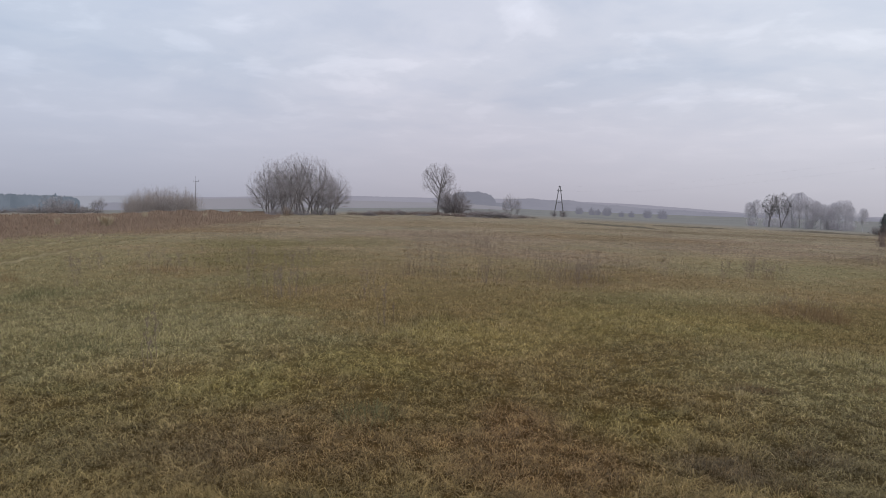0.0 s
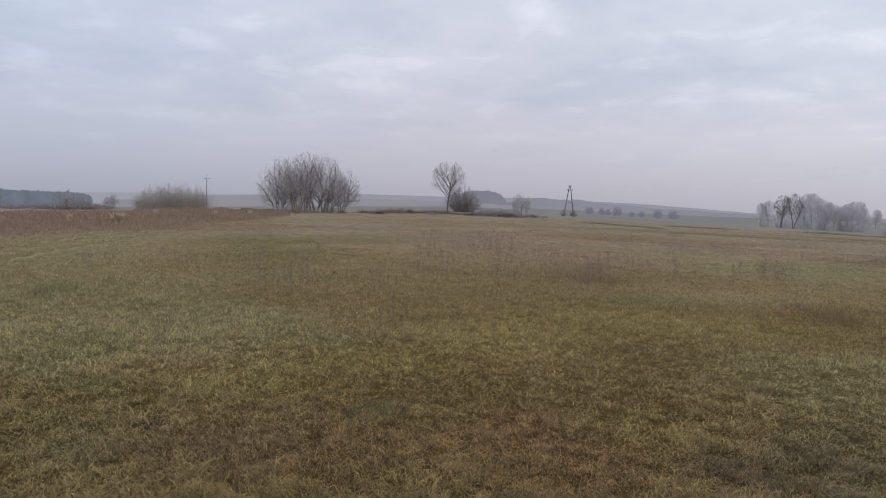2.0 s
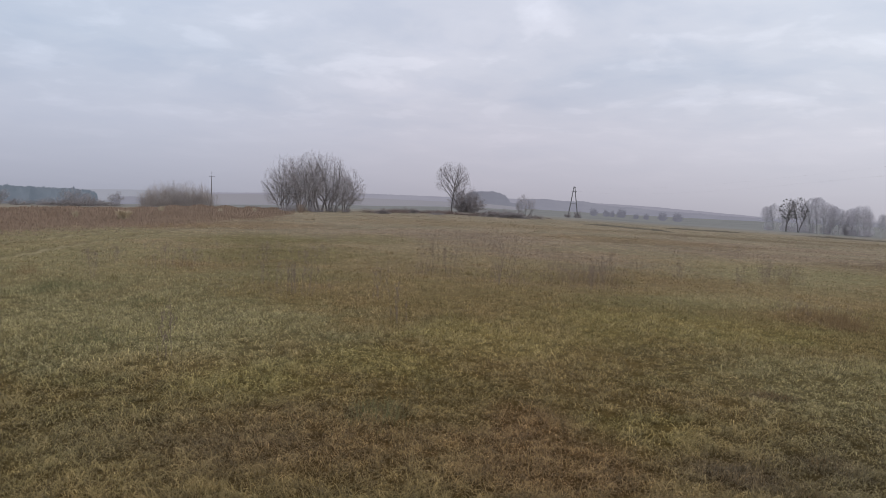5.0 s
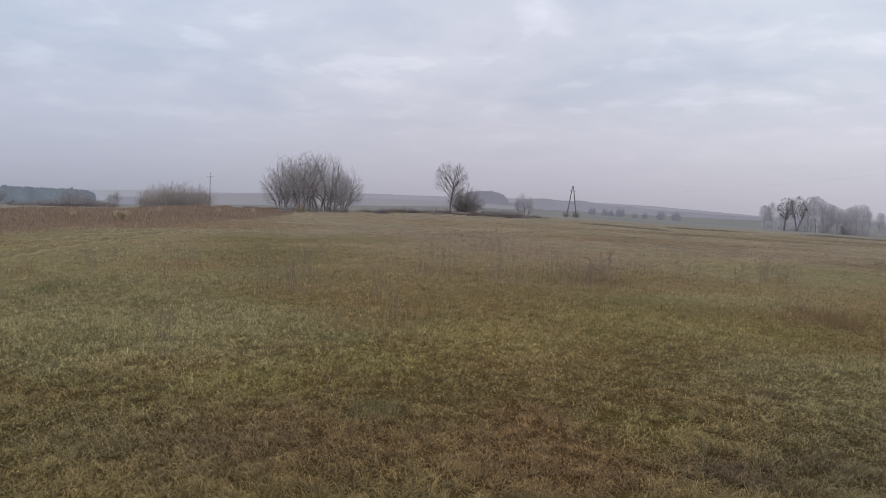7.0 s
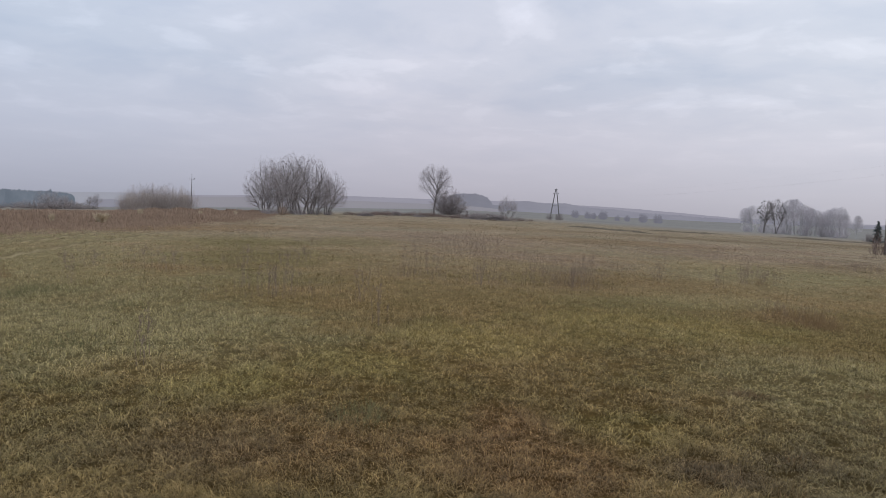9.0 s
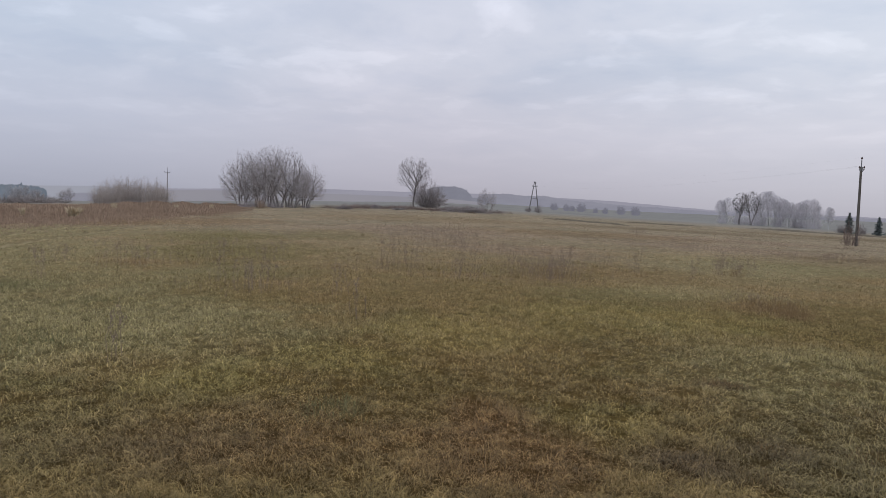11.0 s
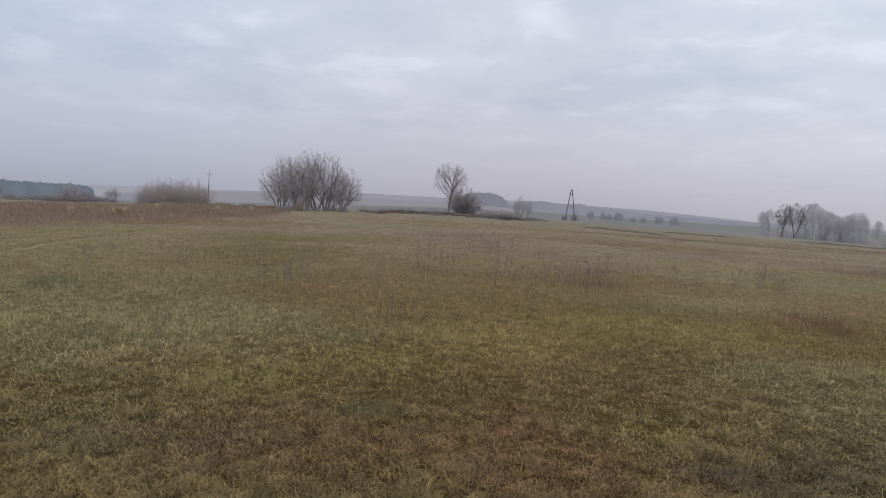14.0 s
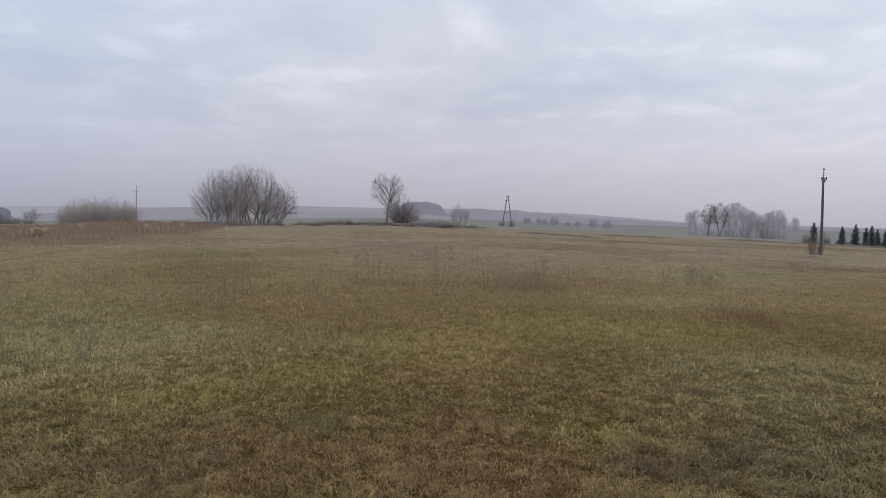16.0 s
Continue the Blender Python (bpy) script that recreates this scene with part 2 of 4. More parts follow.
    for key, value in (("From Min", 0.06), ("From Max", 0.20), ("To Min", 0.62), ("To Max", 0.0)):
        rut.inputs[key].default_value = value
    l.new(lines.outputs[0], rut.inputs["Value"])
    gate = n.new("ShaderNodeMapRange")
    for key, value in (("From Min", 31.0), ("From Max", 40.0), ("To Min", 1.0), ("To Max", 0.0)):
        gate.inputs[key].default_value = value
    l.new(xyz.outputs["Y"], gate.inputs["Value"])
    both = n.new("ShaderNodeMath")
    both.operation = "MULTIPLY"
    l.new(rut.outputs[0], both.inputs[0])
    l.new(gate.outputs[0], both.inputs[1])
    rm = mixer(n)
    l.new(both.outputs[0], rm.inputs[0])
    l.new(col, rm.inputs[6])
    rm.inputs[7].default_value = (0.33, 0.275, 0.18, 1)
    col = rm.outputs[2]
    # soil-brown lines along each rut's edges, painting the shadow that lies there
    soil = n.new("ShaderNodeMapRange")
    for key, value in (("From Min", 0.02), ("From Max", 0.08), ("To Min", 0.4), ("To Max", 0.0)):
        soil.inputs[key].default_value = value
    shifted = n.new("ShaderNodeMath")
    shifted.operation = "SUBTRACT"
    shifted.inputs[1].default_value = 0.24
    l.new(lines.outputs[0], shifted.inputs[0])
    near_edge = n.new("ShaderNodeMath")
    near_edge.operation = "ABSOLUTE"
    l.new(shifted.outputs[0], near_edge.inputs[0])
    l.new(near_edge.outputs[0], soil.inputs["Value"])
    edge_shade_on = n.new("ShaderNodeMath")
    edge_shade_on.operation = "MULTIPLY"
    l.new(soil.outputs[0], edge_shade_on.inputs[0])
    l.new(gate.outputs[0], edge_shade_on.inputs[1])
    sg = mixer(n)
    l.new(edge_shade_on.outputs[0], sg.inputs[0])
    l.new(col, sg.inputs[6])
    sg.inputs[7].default_value = (0.085, 0.068, 0.045, 1)
    col = sg.outputs[2]
    sm = ramp(n, [(0.30, (0.595, 0.59, 0.57)), (0.5, (1.0, 1.0, 0.975)), (0.70, (1.45, 1.43, 1.38))])
    l.new(small.outputs[0], sm.inputs[0])
    ml = mixer(n, "MULTIPLY", 1.0)
    l.new(col, ml.inputs[6])
    l.new(sm.outputs[0], ml.inputs[7])
    col = ml.outputs[2]
    if not blades:
        # thatch and soil between the blades
        th = mixer(n, "MULTIPLY", 1.0)
        bare = n.new("ShaderNodeMapRange")
        for key, value in (("From Min", 5.0), ("From Max", 15.0), ("To Min", 1.0), ("To Max", 0.36)):
            bare.inputs[key].default_value = value
        l.new(xyz.outputs["Y"], bare.inputs["Value"])
        l.new(bare.outputs[0], th.inputs[0])
        l.new(col, th.inputs[6])
        th.inputs[7].default_value = (0.33, 0.31, 0.29, 1)
        grain = node(n, "ShaderNodeTexNoise", Scale=30.0, Detail=6.0, Roughness=0.78)
        l.new(pos, grain.inputs["Vector"])
        gr = ramp(n, [(0.34, (0.55, 0.55, 0.53)), (0.5, (0.98, 0.97, 0.95)), (0.66, (1.5, 1.47, 1.4))])
        l.new(grain.outputs[0], gr.inputs[0])
        gm_ = mixer(n, "MULTIPLY", 0.85)
        l.new(th.outputs[2], gm_.inputs[6])
        l.new(gr.outputs[0], gm_.inputs[7])
        col = gm_.outputs[2]
    if blades:
        tones = ((0.0, 0.45, 0.42), (0.45, 0.88, 0.84), (0.85, 1.45, 1.38), (1.0, 2.2, 2.15))
        isl = ramp(n, [(f, (1 + (a - 1) * contrast + pale, 1 + (a - 1) * contrast + pale, 1 + (b - 1) * contrast + pale)) for f, a, b in tones])
        l.new(geo.outputs["Random Per Island"], isl.inputs[0])
        mi = mixer(n, "MULTIPLY", 1.0)
        l.new(col, mi.inputs[6])
        l.new(isl.outputs[0], mi.inputs[7])
        col = mi.outputs[2]
    return col, xyz, mid, small


def blade_material(name, rough, spec, contrast, pale, thin):
    """Thin dry blades that let part of the daylight through."""
    m, n, l, b = material(name, rough, spec)
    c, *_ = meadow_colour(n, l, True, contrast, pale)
    l.new(c, b.inputs["Base Color"])
    tr = n.new("ShaderNodeBsdfTranslucent")
    l.new(c, tr.inputs["Color"])
    ms = n.new("ShaderNodeMixShader")
    ms.inputs[0].default_value = thin
    l.new(b.outputs[0], ms.inputs[1])
    l.new(tr.outputs[0], ms.inputs[2])
    l.new(ms.outputs[0], n["Material Output"].inputs["Surface"])
    return m


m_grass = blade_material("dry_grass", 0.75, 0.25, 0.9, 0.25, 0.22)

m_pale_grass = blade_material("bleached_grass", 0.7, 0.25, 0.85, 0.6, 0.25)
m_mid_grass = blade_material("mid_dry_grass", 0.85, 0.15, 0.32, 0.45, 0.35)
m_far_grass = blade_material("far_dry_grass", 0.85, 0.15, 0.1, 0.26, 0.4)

m_ground, gn, gl, gb = material("meadow_soil", 1.0, 0.0)
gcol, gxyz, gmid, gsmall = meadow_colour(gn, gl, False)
# beyond the meadow's edge lies a paler, grey-green wet field
edge = gn.new("ShaderNodeMath")
edge.operation = "MULTIPLY_ADD"
edge.inputs[1].default_value = 14.0
gl.new(gmid.outputs[0], edge.inputs[0])
gl.new(gxyz.outputs["Y"], edge.inputs[2])
er = gn.new("ShaderNodeMapRange")
for key, value in (("From Min", 95.0), ("From Max", 205.0), ("To Min", 0.0), ("To Max", 1.0)):
    er.inputs[key].default_value = value
gl.new(edge.outputs[0], er.inputs["Value"])
field = gn.new("ShaderNodeTexNoise")
field.inputs["Scale"].default_value = 0.03
field.inputs["Detail"].default_value = 4.0
gl.new(gn["Geometry"].outputs["Position"] if "Geometry" in gn else gxyz.inputs[0].links[0].from_socket, field.inputs["Vector"])
fr = ramp(gn, [(0.35, (0.150, 0.147, 0.140)), (0.6, (0.190, 0.184, 0.174))])
gl.new(field.outputs[0], fr.inputs[0])
gm = mixer(gn)
gl.new(er.outputs[0], gm.inputs[0])
gl.new(gcol, gm.inputs[6])
gl.new(fr.outputs[0], gm.inputs[7])
gl.new(gm.outputs[2], gb.inputs["Base Color"])
gbump = node(gn, "ShaderNodeBump", Strength=0.6, Distance=0.06)
gl.new(gsmall.outputs[0], gbump.inputs["Height"])
gl.new(gbump.outputs[0], gb.inputs["Normal"])

# tones of far bark, twigs and needles are lightened to stand in for haze
m_bark = mottled("grey_bark", (0.165, 0.148, 0.145), (0.29, 0.265, 0.258), 3.0, stretch=(1, 1, 0.25))
m_twig = mottled("bare_twigs", (0.30, 0.27, 0.275), (0.42, 0.385, 0.39), 0.6, bump=0, per_island=0.08)
m_willow = mottled("pale_willow_twigs", (0.265, 0.230, 0.212), (0.43, 0.38, 0.355), 1.2, bump=0, per_island=0.3)
m_dark_twig = mottled("dark_brush_twigs", (0.18, 0.155, 0.153), (0.31, 0.275, 0.27), 1.5, bump=0, per_island=0.3)
m_birch_bark = mottled("birch_bark", (0.24, 0.225, 0.23), (0.70, 0.68, 0.68), 2.0, stretch=(1, 1, 3))
m_birch_twig = mottled("birch_twigs", (0.46, 0.43, 0.455), (0.62, 0.585, 0.615), 1.0, bump=0, per_island=0.3)
m_needle = mottled("spruce_needles", (0.085, 0.103, 0.103), (0.155, 0.18, 0.175), 1.5, bump=0, per_island=0.3)
m_mistletoe = mottled("mistletoe", (0.125, 0.126, 0.125), (0.21, 0.213, 0.205), 2.0, bump=0, per_island=0.3)
m_weed = mottled("dry_weed_stalks", (0.175, 0.132, 0.105), (0.285, 0.220, 0.175), 2.0, bump=0, per_island=0.3)
m_herb = mottled("dead_herb", (0.17, 0.110, 0.055), (0.29, 0.20, 0.11), 2.0, bump=0, per_island=0.3)
m_fresh = mottled("fresh_grass", (0.118, 0.116, 0.056), (0.195, 0.185, 0.098), 2.0, bump=0, per_island=0.3)
m_rust_weed = mottled("rust_weed", (0.235, 0.168, 0.124), (0.36, 0.266, 0.200), 0.10, bump=0, per_island=0.10)
m_straw_tuft = mottled("straw_tuft", (0.38, 0.31, 0.22), (0.58, 0.49, 0.36), 1.5, bump=0, per_island=0.3)
m_wood_pole = mottled("weathered_pole_wood", (0.085, 0.076, 0.070), (0.18, 0.165, 0.15), 2.0, stretch=(1, 1, 0.15))
m_concrete = mottled("pole_concrete", (0.14, 0.135, 0.135), (0.22, 0.215, 0.215), 2.5)
m_steel = mottled("galvanised_steel", (0.11, 0.11, 0.115), (0.22, 0.22, 0.23), 6.0, rough=0.55, bump=0.1)
m_porcelain = mottled("brown_porcelain", (0.06, 0.04, 0.035), (0.12, 0.09, 0.08), 8.0, rough=0.25, bump=0)
m_cable = mottled("aluminium_wire", (0.16, 0.16, 0.17), (0.24, 0.24, 0.25), 3.0, rough=0.5, bump=0)
m_bramble = mottled("dead_bramble_stems", (0.125, 0.092, 0.082), (0.24, 0.182, 0.162), 1.0, bump=0, per_island=0.3)
m_log = mottled("cut_wood", (0.09, 0.07, 0.055), (0.20, 0.155, 0.115), 3.0)


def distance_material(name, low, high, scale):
    """Plain backdrop for far land: it glows, with the mist's pale tone painted in."""
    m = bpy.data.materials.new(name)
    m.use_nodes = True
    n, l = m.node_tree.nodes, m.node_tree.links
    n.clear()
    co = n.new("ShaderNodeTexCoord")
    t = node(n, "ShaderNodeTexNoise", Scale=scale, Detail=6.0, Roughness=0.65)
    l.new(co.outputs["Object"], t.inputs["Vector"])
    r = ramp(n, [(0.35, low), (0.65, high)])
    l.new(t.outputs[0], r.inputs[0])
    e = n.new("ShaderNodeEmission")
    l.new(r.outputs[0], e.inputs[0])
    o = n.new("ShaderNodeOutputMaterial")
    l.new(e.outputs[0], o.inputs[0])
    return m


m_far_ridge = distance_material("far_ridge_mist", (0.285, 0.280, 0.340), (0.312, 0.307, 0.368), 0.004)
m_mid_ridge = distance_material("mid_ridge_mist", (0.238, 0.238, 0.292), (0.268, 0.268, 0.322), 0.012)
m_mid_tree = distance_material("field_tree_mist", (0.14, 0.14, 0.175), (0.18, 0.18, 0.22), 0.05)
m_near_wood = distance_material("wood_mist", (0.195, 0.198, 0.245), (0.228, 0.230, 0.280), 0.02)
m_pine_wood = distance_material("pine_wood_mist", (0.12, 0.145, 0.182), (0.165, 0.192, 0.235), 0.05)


# ---- shape helpers ----
def part(name, mesh, mat, parent, label=""):
    ob = new(name, mesh)
    mesh.materials.append(mat)
    if parent:
        ob.parent = parent
    if name in ("twig_spray", "crown", "thicket", "needle_crown", "blades", "brush"):
        tagged(ob, kind="stuff")
    return tagged(ob, label)


def mesh_fast(name, verts, loops, starts, totals):
    me = bpy.data.meshes.new(name)
    me.vertices.add(len(verts))
    me.vertices.foreach_set("co", np.ascontiguousarray(verts, dtype=np.float32).ravel())
    me.loops.add(len(loops))
    me.loops.foreach_set("vertex_index", np.ascontiguousarray(loops, dtype=np.int32))
    me.polygons.add(len(starts))
    me.polygons.foreach_set("loop_start", np.ascontiguousarray(starts, dtype=np.int32))
    me.polygons.foreach_set("loop_total", np.ascontiguousarray(totals, dtype=np.int32))
    me.update(calc_edges=True)
    return me


def quads_mesh(name, verts, quads):
    quads = np.asarray(quads)
    return mesh_fast(name, verts, quads.ravel(), np.arange(len(quads)) * 4, np.full(len(quads), 4))


def frames(d):
    """Two unit vectors across each direction."""
    ref = np.where(np.abs(d[:, 2:3]) > 0.9, np.array([[1.0, 0, 0]]), np.array([[0, 0, 1.0]]))
    u = np.cross(d, ref)
    u /= np.linalg.norm(u, axis=1)[:, None] + 1e-9
    return u, np.cross(d, u)


def sticks(name, segs, sides):
    """Tapered rods, one for each (p, q, r0, r1)."""
    a = np.array([(*p, *q, r, s) for p, q, r, s in segs], dtype=float)
    p, q, r0, r1 = a[:, :3], a[:, 3:6], a[:, 6:7], a[:, 7:8]
    d = q - p
    d /= np.linalg.norm(d, axis=1)[:, None] + 1e-9
    u, w = frames(d)
    n = len(a)
    if sides == 2:
        ang = np.random.RandomState(n).uniform(0, np.pi, (n, 1))
        s = u * np.cos(ang) + w * np.sin(ang)
        v = np.stack([p - s * r0, p + s * r0, q + s * r1, q - s * r1], 1).reshape(-1, 3)
        return quads_mesh(name, v, np.arange(n * 4).reshape(n, 4))
    rings = []
    for k in range(sides):
        c, s = math.cos(k * 2 * math.pi / sides), math.sin(k * 2 * math.pi / sides)
        rings.append(p + (u * c + w * s) * r0)
        rings.append(q + (u * c + w * s) * r1)
    v = np.stack(rings, 1).reshape(-1, 3)
    base = np.arange(n)[:, None] * (2 * sides)
    quads = []
    for k in range(sides):
        j = (k + 1) % sides
        quads.append(np.concatenate([base + 2 * k, base + 2 * j, base + 2 * j + 1, base + 2 * k + 1], 1))
    return quads_mesh(name, v, np.concatenate(quads))


def relief(x, y):
    """Small humps of the meadow, fading with distance from sight."""
    z = 0.018 * np.sin(1.9 * x + 0.7 * y) * np.sin(1.3 * y - 0.6 * x + 1.0)
    z = z + 0.030 * np.sin(0.53 * x + 1.1) * np.sin(0.61 * y + 0.4 * x)
    return z + 0.05 * np.sin(0.17 * x + 0.3) * np.sin(0.13 * y + 1.2)


def track_x(y):
    return -9.35 - 0.155 * y


def ground_z(x, y):
    """Height of the land: a meadow that falls away to both sides and rises to far hills."""
    x, y = np.asarray(x, dtype=float), np.asarray(y, dtype=float)
    s = 300 * np.tanh((np.sqrt(x * x + 225) - 15) / 300)
    z = -s * np.where(x > 0, 0.024, 0.016)
    v = np.clip((-x - 110) / 150, 0, 1)
    z = z - 4.5 * v * v * (3 - 2 * v)
    v = np.clip((-x - 15) / 90, 0, 1)
    z = z - 1.2 * v * v * (3 - 2 * v)
    u = np.clip((y - 350) / 2400, 0, 1)
    z = z + 7 * u * u * (3 - 2 * u)
    r = np.hypot(x, y)
    z = z + relief(x, y) * np.clip((r - 0.5) / 3, 0, 1) * np.clip((160 - r) / 80, 0, 1)
    for side in (0.0, -2.3):
        dx = (x - track_x(y) - side) / 0.2
        z = z - 0.09 * np.exp(-dx * dx) * np.clip((y - 5) / 5, 0, 1) * np.clip((48 - y) / 10, 0, 1)
    return z


def gz(x, y):
    return float(ground_z(x, y))


def spot(az, dist):
    """Place on the ground at a bearing from straight ahead (degrees to the right) and a distance."""
    x, y = dist * math.sin(radians(az)), dist * math.cos(radians(az))
    return x, y, gz(x, y)


def top_at(az, dist, el):
    """Height above its ground of a thing whose top stands at an elevation angle from eye height."""
    return 1.7 + dist * math.tan(radians(el)) - spot(az, dist)[2]


# ---- ground ----
radii = np.concatenate([[0.0], np.geomspace(0.6, 4800, 190)])
angles = np.concatenate([np.radians(np.arange(-46, 46, 0.5)), np.radians(np.arange(46, 314, 4.0))])
na = len(angles)
rr, aa = np.meshgrid(radii[1:], angles, indexing="ij")
gx, gy = rr * np.sin(aa), rr * np.cos(aa)
verts = np.stack([gx, gy, ground_z(gx, gy)], -1).reshape(-1, 3)
idx = np.arange(len(verts)).reshape(len(radii) - 1, na)
quads = np.stack([idx[:-1], np.roll(idx, -1, 1)[:-1], np.roll(idx, -1, 1)[1:], idx[1:]], -1).reshape(-1, 4)[:, ::-1]
centre = len(verts)
verts = np.concatenate([verts, [[0, 0, gz(0, 0)]]])
tris = np.stack([np.full(na, centre), idx[0], np.roll(idx[0], -1)], 1)
loops = np.concatenate([quads.ravel(), tris.ravel()])
starts = np.concatenate([np.arange(len(quads)) * 4, len(quads) * 4 + np.arange(na) * 3])
totals = np.concatenate([np.full(len(quads), 4), np.full(na, 3)])
me = mesh_fast("ground", verts, loops, starts, totals)
me.polygons.foreach_set("use_smooth", np.ones(len(me.polygons), dtype=bool))
ground = part("ground", me, m_ground, None)
tagged(ground, "autumn meadow of straw and olive grass over soft ground", "meadow", kind="structure")


# ---- grass ----
def grass(name, label, count, r0, r1, tall, wide, seed, lean=1.0, power=0.8, mat=None, arcs=1, bunch=7, span=(-42, 43), clump=0.03):
    """Bent blades in tufts over a ring sector of the meadow, thinner with distance; arcs: bends along a blade."""
    rs = np.random.RandomState(seed)
    tufts = count // bunch
    tr = r0 * (r1 / r0) ** rs.rand(tufts)
    ta = np.radians(rs.uniform(span[0], span[1], tufts))
    pick = rs.randint(0, tufts, count)
    r = tr[pick]
    spread = clump * (r / 4) ** 0.6
    x = r * np.sin(ta[pick]) + rs.normal(0, 1, count) * spread
    y = r * np.cos(ta[pick]) + rs.normal(0, 1, count) * spread
    in_rut = np.minimum(np.abs(x - track_x(y)), np.abs(x - track_x(y) + 2.3)) < 0.16
    z = ground_z(x, y) - 0.006
    vig = (0.6 + 0.85 * rs.rand(tufts) ** 1.5)[pick]
    patch = 0.9 + 0.2 * np.sin(1.1 * x + 2) * np.sin(0.9 * y + 0.5 * x) + 0.14 * np.sin(3.1 * x + y) * np.sin(2.7 * y - x)
    h = tall * vig * patch * (0.5 + rs.rand(count) * 0.9) * np.where(in_rut & (y < 45), 0.35, 1)
    # worn hollows between the tufts, more of them in the rough growth to one side
    dip = np.sin(9 * x + 3 * y) * np.sin(8 * y - 4 * x + 1) + 0.6 * np.sin(17 * x + 5) * np.sin(15 * y + 2 * x)
    h = np.where(dip > np.where((x > 0.9) & (y < 6.5), 0.45, 0.85), h * 0.28, h)
    away = (rs.rand(tufts) * 6.28)[pick] + rs.normal(0, 0.95, count)
    reach = lean * (0.35 + rs.rand(count) * 1.15)
    face = away + rs.uniform(0.7, 2.4, count)
    w = wide * (0.6 + rs.rand(count) * 0.8) * (r / 4) ** power
    o = np.stack([np.cos(face) * w, np.sin(face) * w, 0 * w], 1)
    p = np.stack([x, y, z], 1)
    cols = [p - o, p + o]
    # each bend turns the blade further over, from upright towards the ground
    steps = arcs + 1
    tilt = 0.15 + 0.35 * reach
    turn_by = (0.75 + 0.85 * reach) / arcs
    for k in range(steps):
        d = np.stack([np.cos(away) * np.sin(tilt), np.sin(away) * np.sin(tilt), np.cos(tilt)], 1)
        p = p + d * (h * 1.5 / steps)[:, None]
        p[:, 2] = np.maximum(p[:, 2], z + 0.012)
        if k < steps - 1:
            f = 1 - 0.3 * (k + 1) / steps
            cols += [p + o * f, p - o * f] if k % 2 == 0 else [p + o * f, p - o * f]
        else:
            cols.append(p)
        tilt = tilt + turn_by
        away = away + rs.normal(0, 0.3, count)
    n = len(cols)
    v = np.stack(cols, 1).reshape(-1, 3)
    k = np.arange(count)[:, None] * n
    faces = [k, k + 1, k + 2, k + 3]
    sizes, at = [4], 2
    for _ in range(steps - 2):
        faces += [k + at + 1, k + at, k + at + 2, k + at + 3]
        sizes.append(4)
        at += 2
    faces += [k + at + 1, k + at, k + at + 2]
    sizes.append(3)
    loops_ = np.concatenate(faces, 1).ravel()
    total = sum(sizes)
    st = (np.arange(count)[:, None] * total + np.cumsum([0] + sizes[:-1])).ravel()
    ob = part(name, mesh_fast(name, v, loops_, st, np.tile(sizes, count)), mat or m_grass, None)
    return tagged(ob, label, "grass", kind="stuff")


grass("meadow_grass", "short matted straw and olive grass blades, bent over", 175000, 3.2, 10.5, 0.062, 0.0019, 11, lean=1.25, arcs=2, power=0.75, bunch=20, clump=0.042, span=(-41, 42))
grass("mid_grass", "matted straw and olive grass across the meadow", 240000, 8.5, 42.0, 0.062, 0.0019, 14, lean=1.45, mat=m_mid_grass, bunch=9, clump=0.036, span=(-41, 42))
grass("long_grass", "longer bleached dry grass blades lying over the meadow", 12000, 3.2, 12.0, 0.08, 0.0016, 12, lean=1.5, mat=m_pale_grass, arcs=3, bunch=5)
grass("foot_grass", "short matted meadow grass blades, bent over", 22000, 0.7, 3.4, 0.078, 0.0030, 15, span=(0, 360), power=0.3)
grass("side_grass", "short matted meadow grass blades, bent over", 42000, 2.8, 9.0, 0.07, 0.0026, 17, span=(42, 319), bunch=10, clump=0.06)
grass("far_grass", "dry grass tussocks across the far meadow", 90000, 36.0, 125.0, 0.075, 0.0022, 13, lean=1.3, power=0.95, mat=m_far_grass, bunch=8, clump=0.05)
grass("tussock_grass", "scattered taller tussocks of dry grass on the meadow", 26000, 9.0, 60.0, 0.105, 0.0019, 16, lean=1.2, mat=m_mid_grass, bunch=46, clump=0.045)


def herb_patch(x0, y0, sx, sy, count, seed, tall=0.22, green=False):
    """A low fuzzy patch of dead brown herbs, or of fresh green grass."""
    rs = np.random.RandomState(seed)
    x, y = x0 + rs.normal(0, sx, count), y0 + rs.normal(0, sy, count)
    z = ground_z(x, y) - 0.01
    h = tall * (0.4 + rs.rand(count)) * np.exp(-((x - x0) / sx) ** 2 / 6 - ((y - y0) / sy) ** 2 / 6)
    a, f = rs.uniform(0, 6.28, count), rs.uniform(0, 6.28, count)
    k = rs.uniform(0.1, 0.7, count)
    o = np.stack([np.cos(f), np.sin(f), 0 * f], 1) * 0.0022
    b = np.stack([x, y, z], 1)
    t = np.stack([x + np.cos(a) * h * k, y + np.sin(a) * h * k, z + h], 1)
    v = np.stack([b - o, b + o, t + o * 0.6, t - o * 0.6], 1).reshape(-1, 3)
    if green:
        ob = part("green_grass", quads_mesh("green_grass", v, np.arange(count * 4).reshape(-1, 4)), m_fresh, None)
        return tagged(ob, "small patch of fresh green grass in the dry meadow", "grass", kind="stuff")
    ob = part("dead_herbs", quads_mesh("dead_herbs", v, np.arange(count * 4).reshape(-1, 4)), m_herb, None)
    return tagged(ob, "low fuzzy patch of dead brown herbs in the meadow", "weeds", kind="stuff")


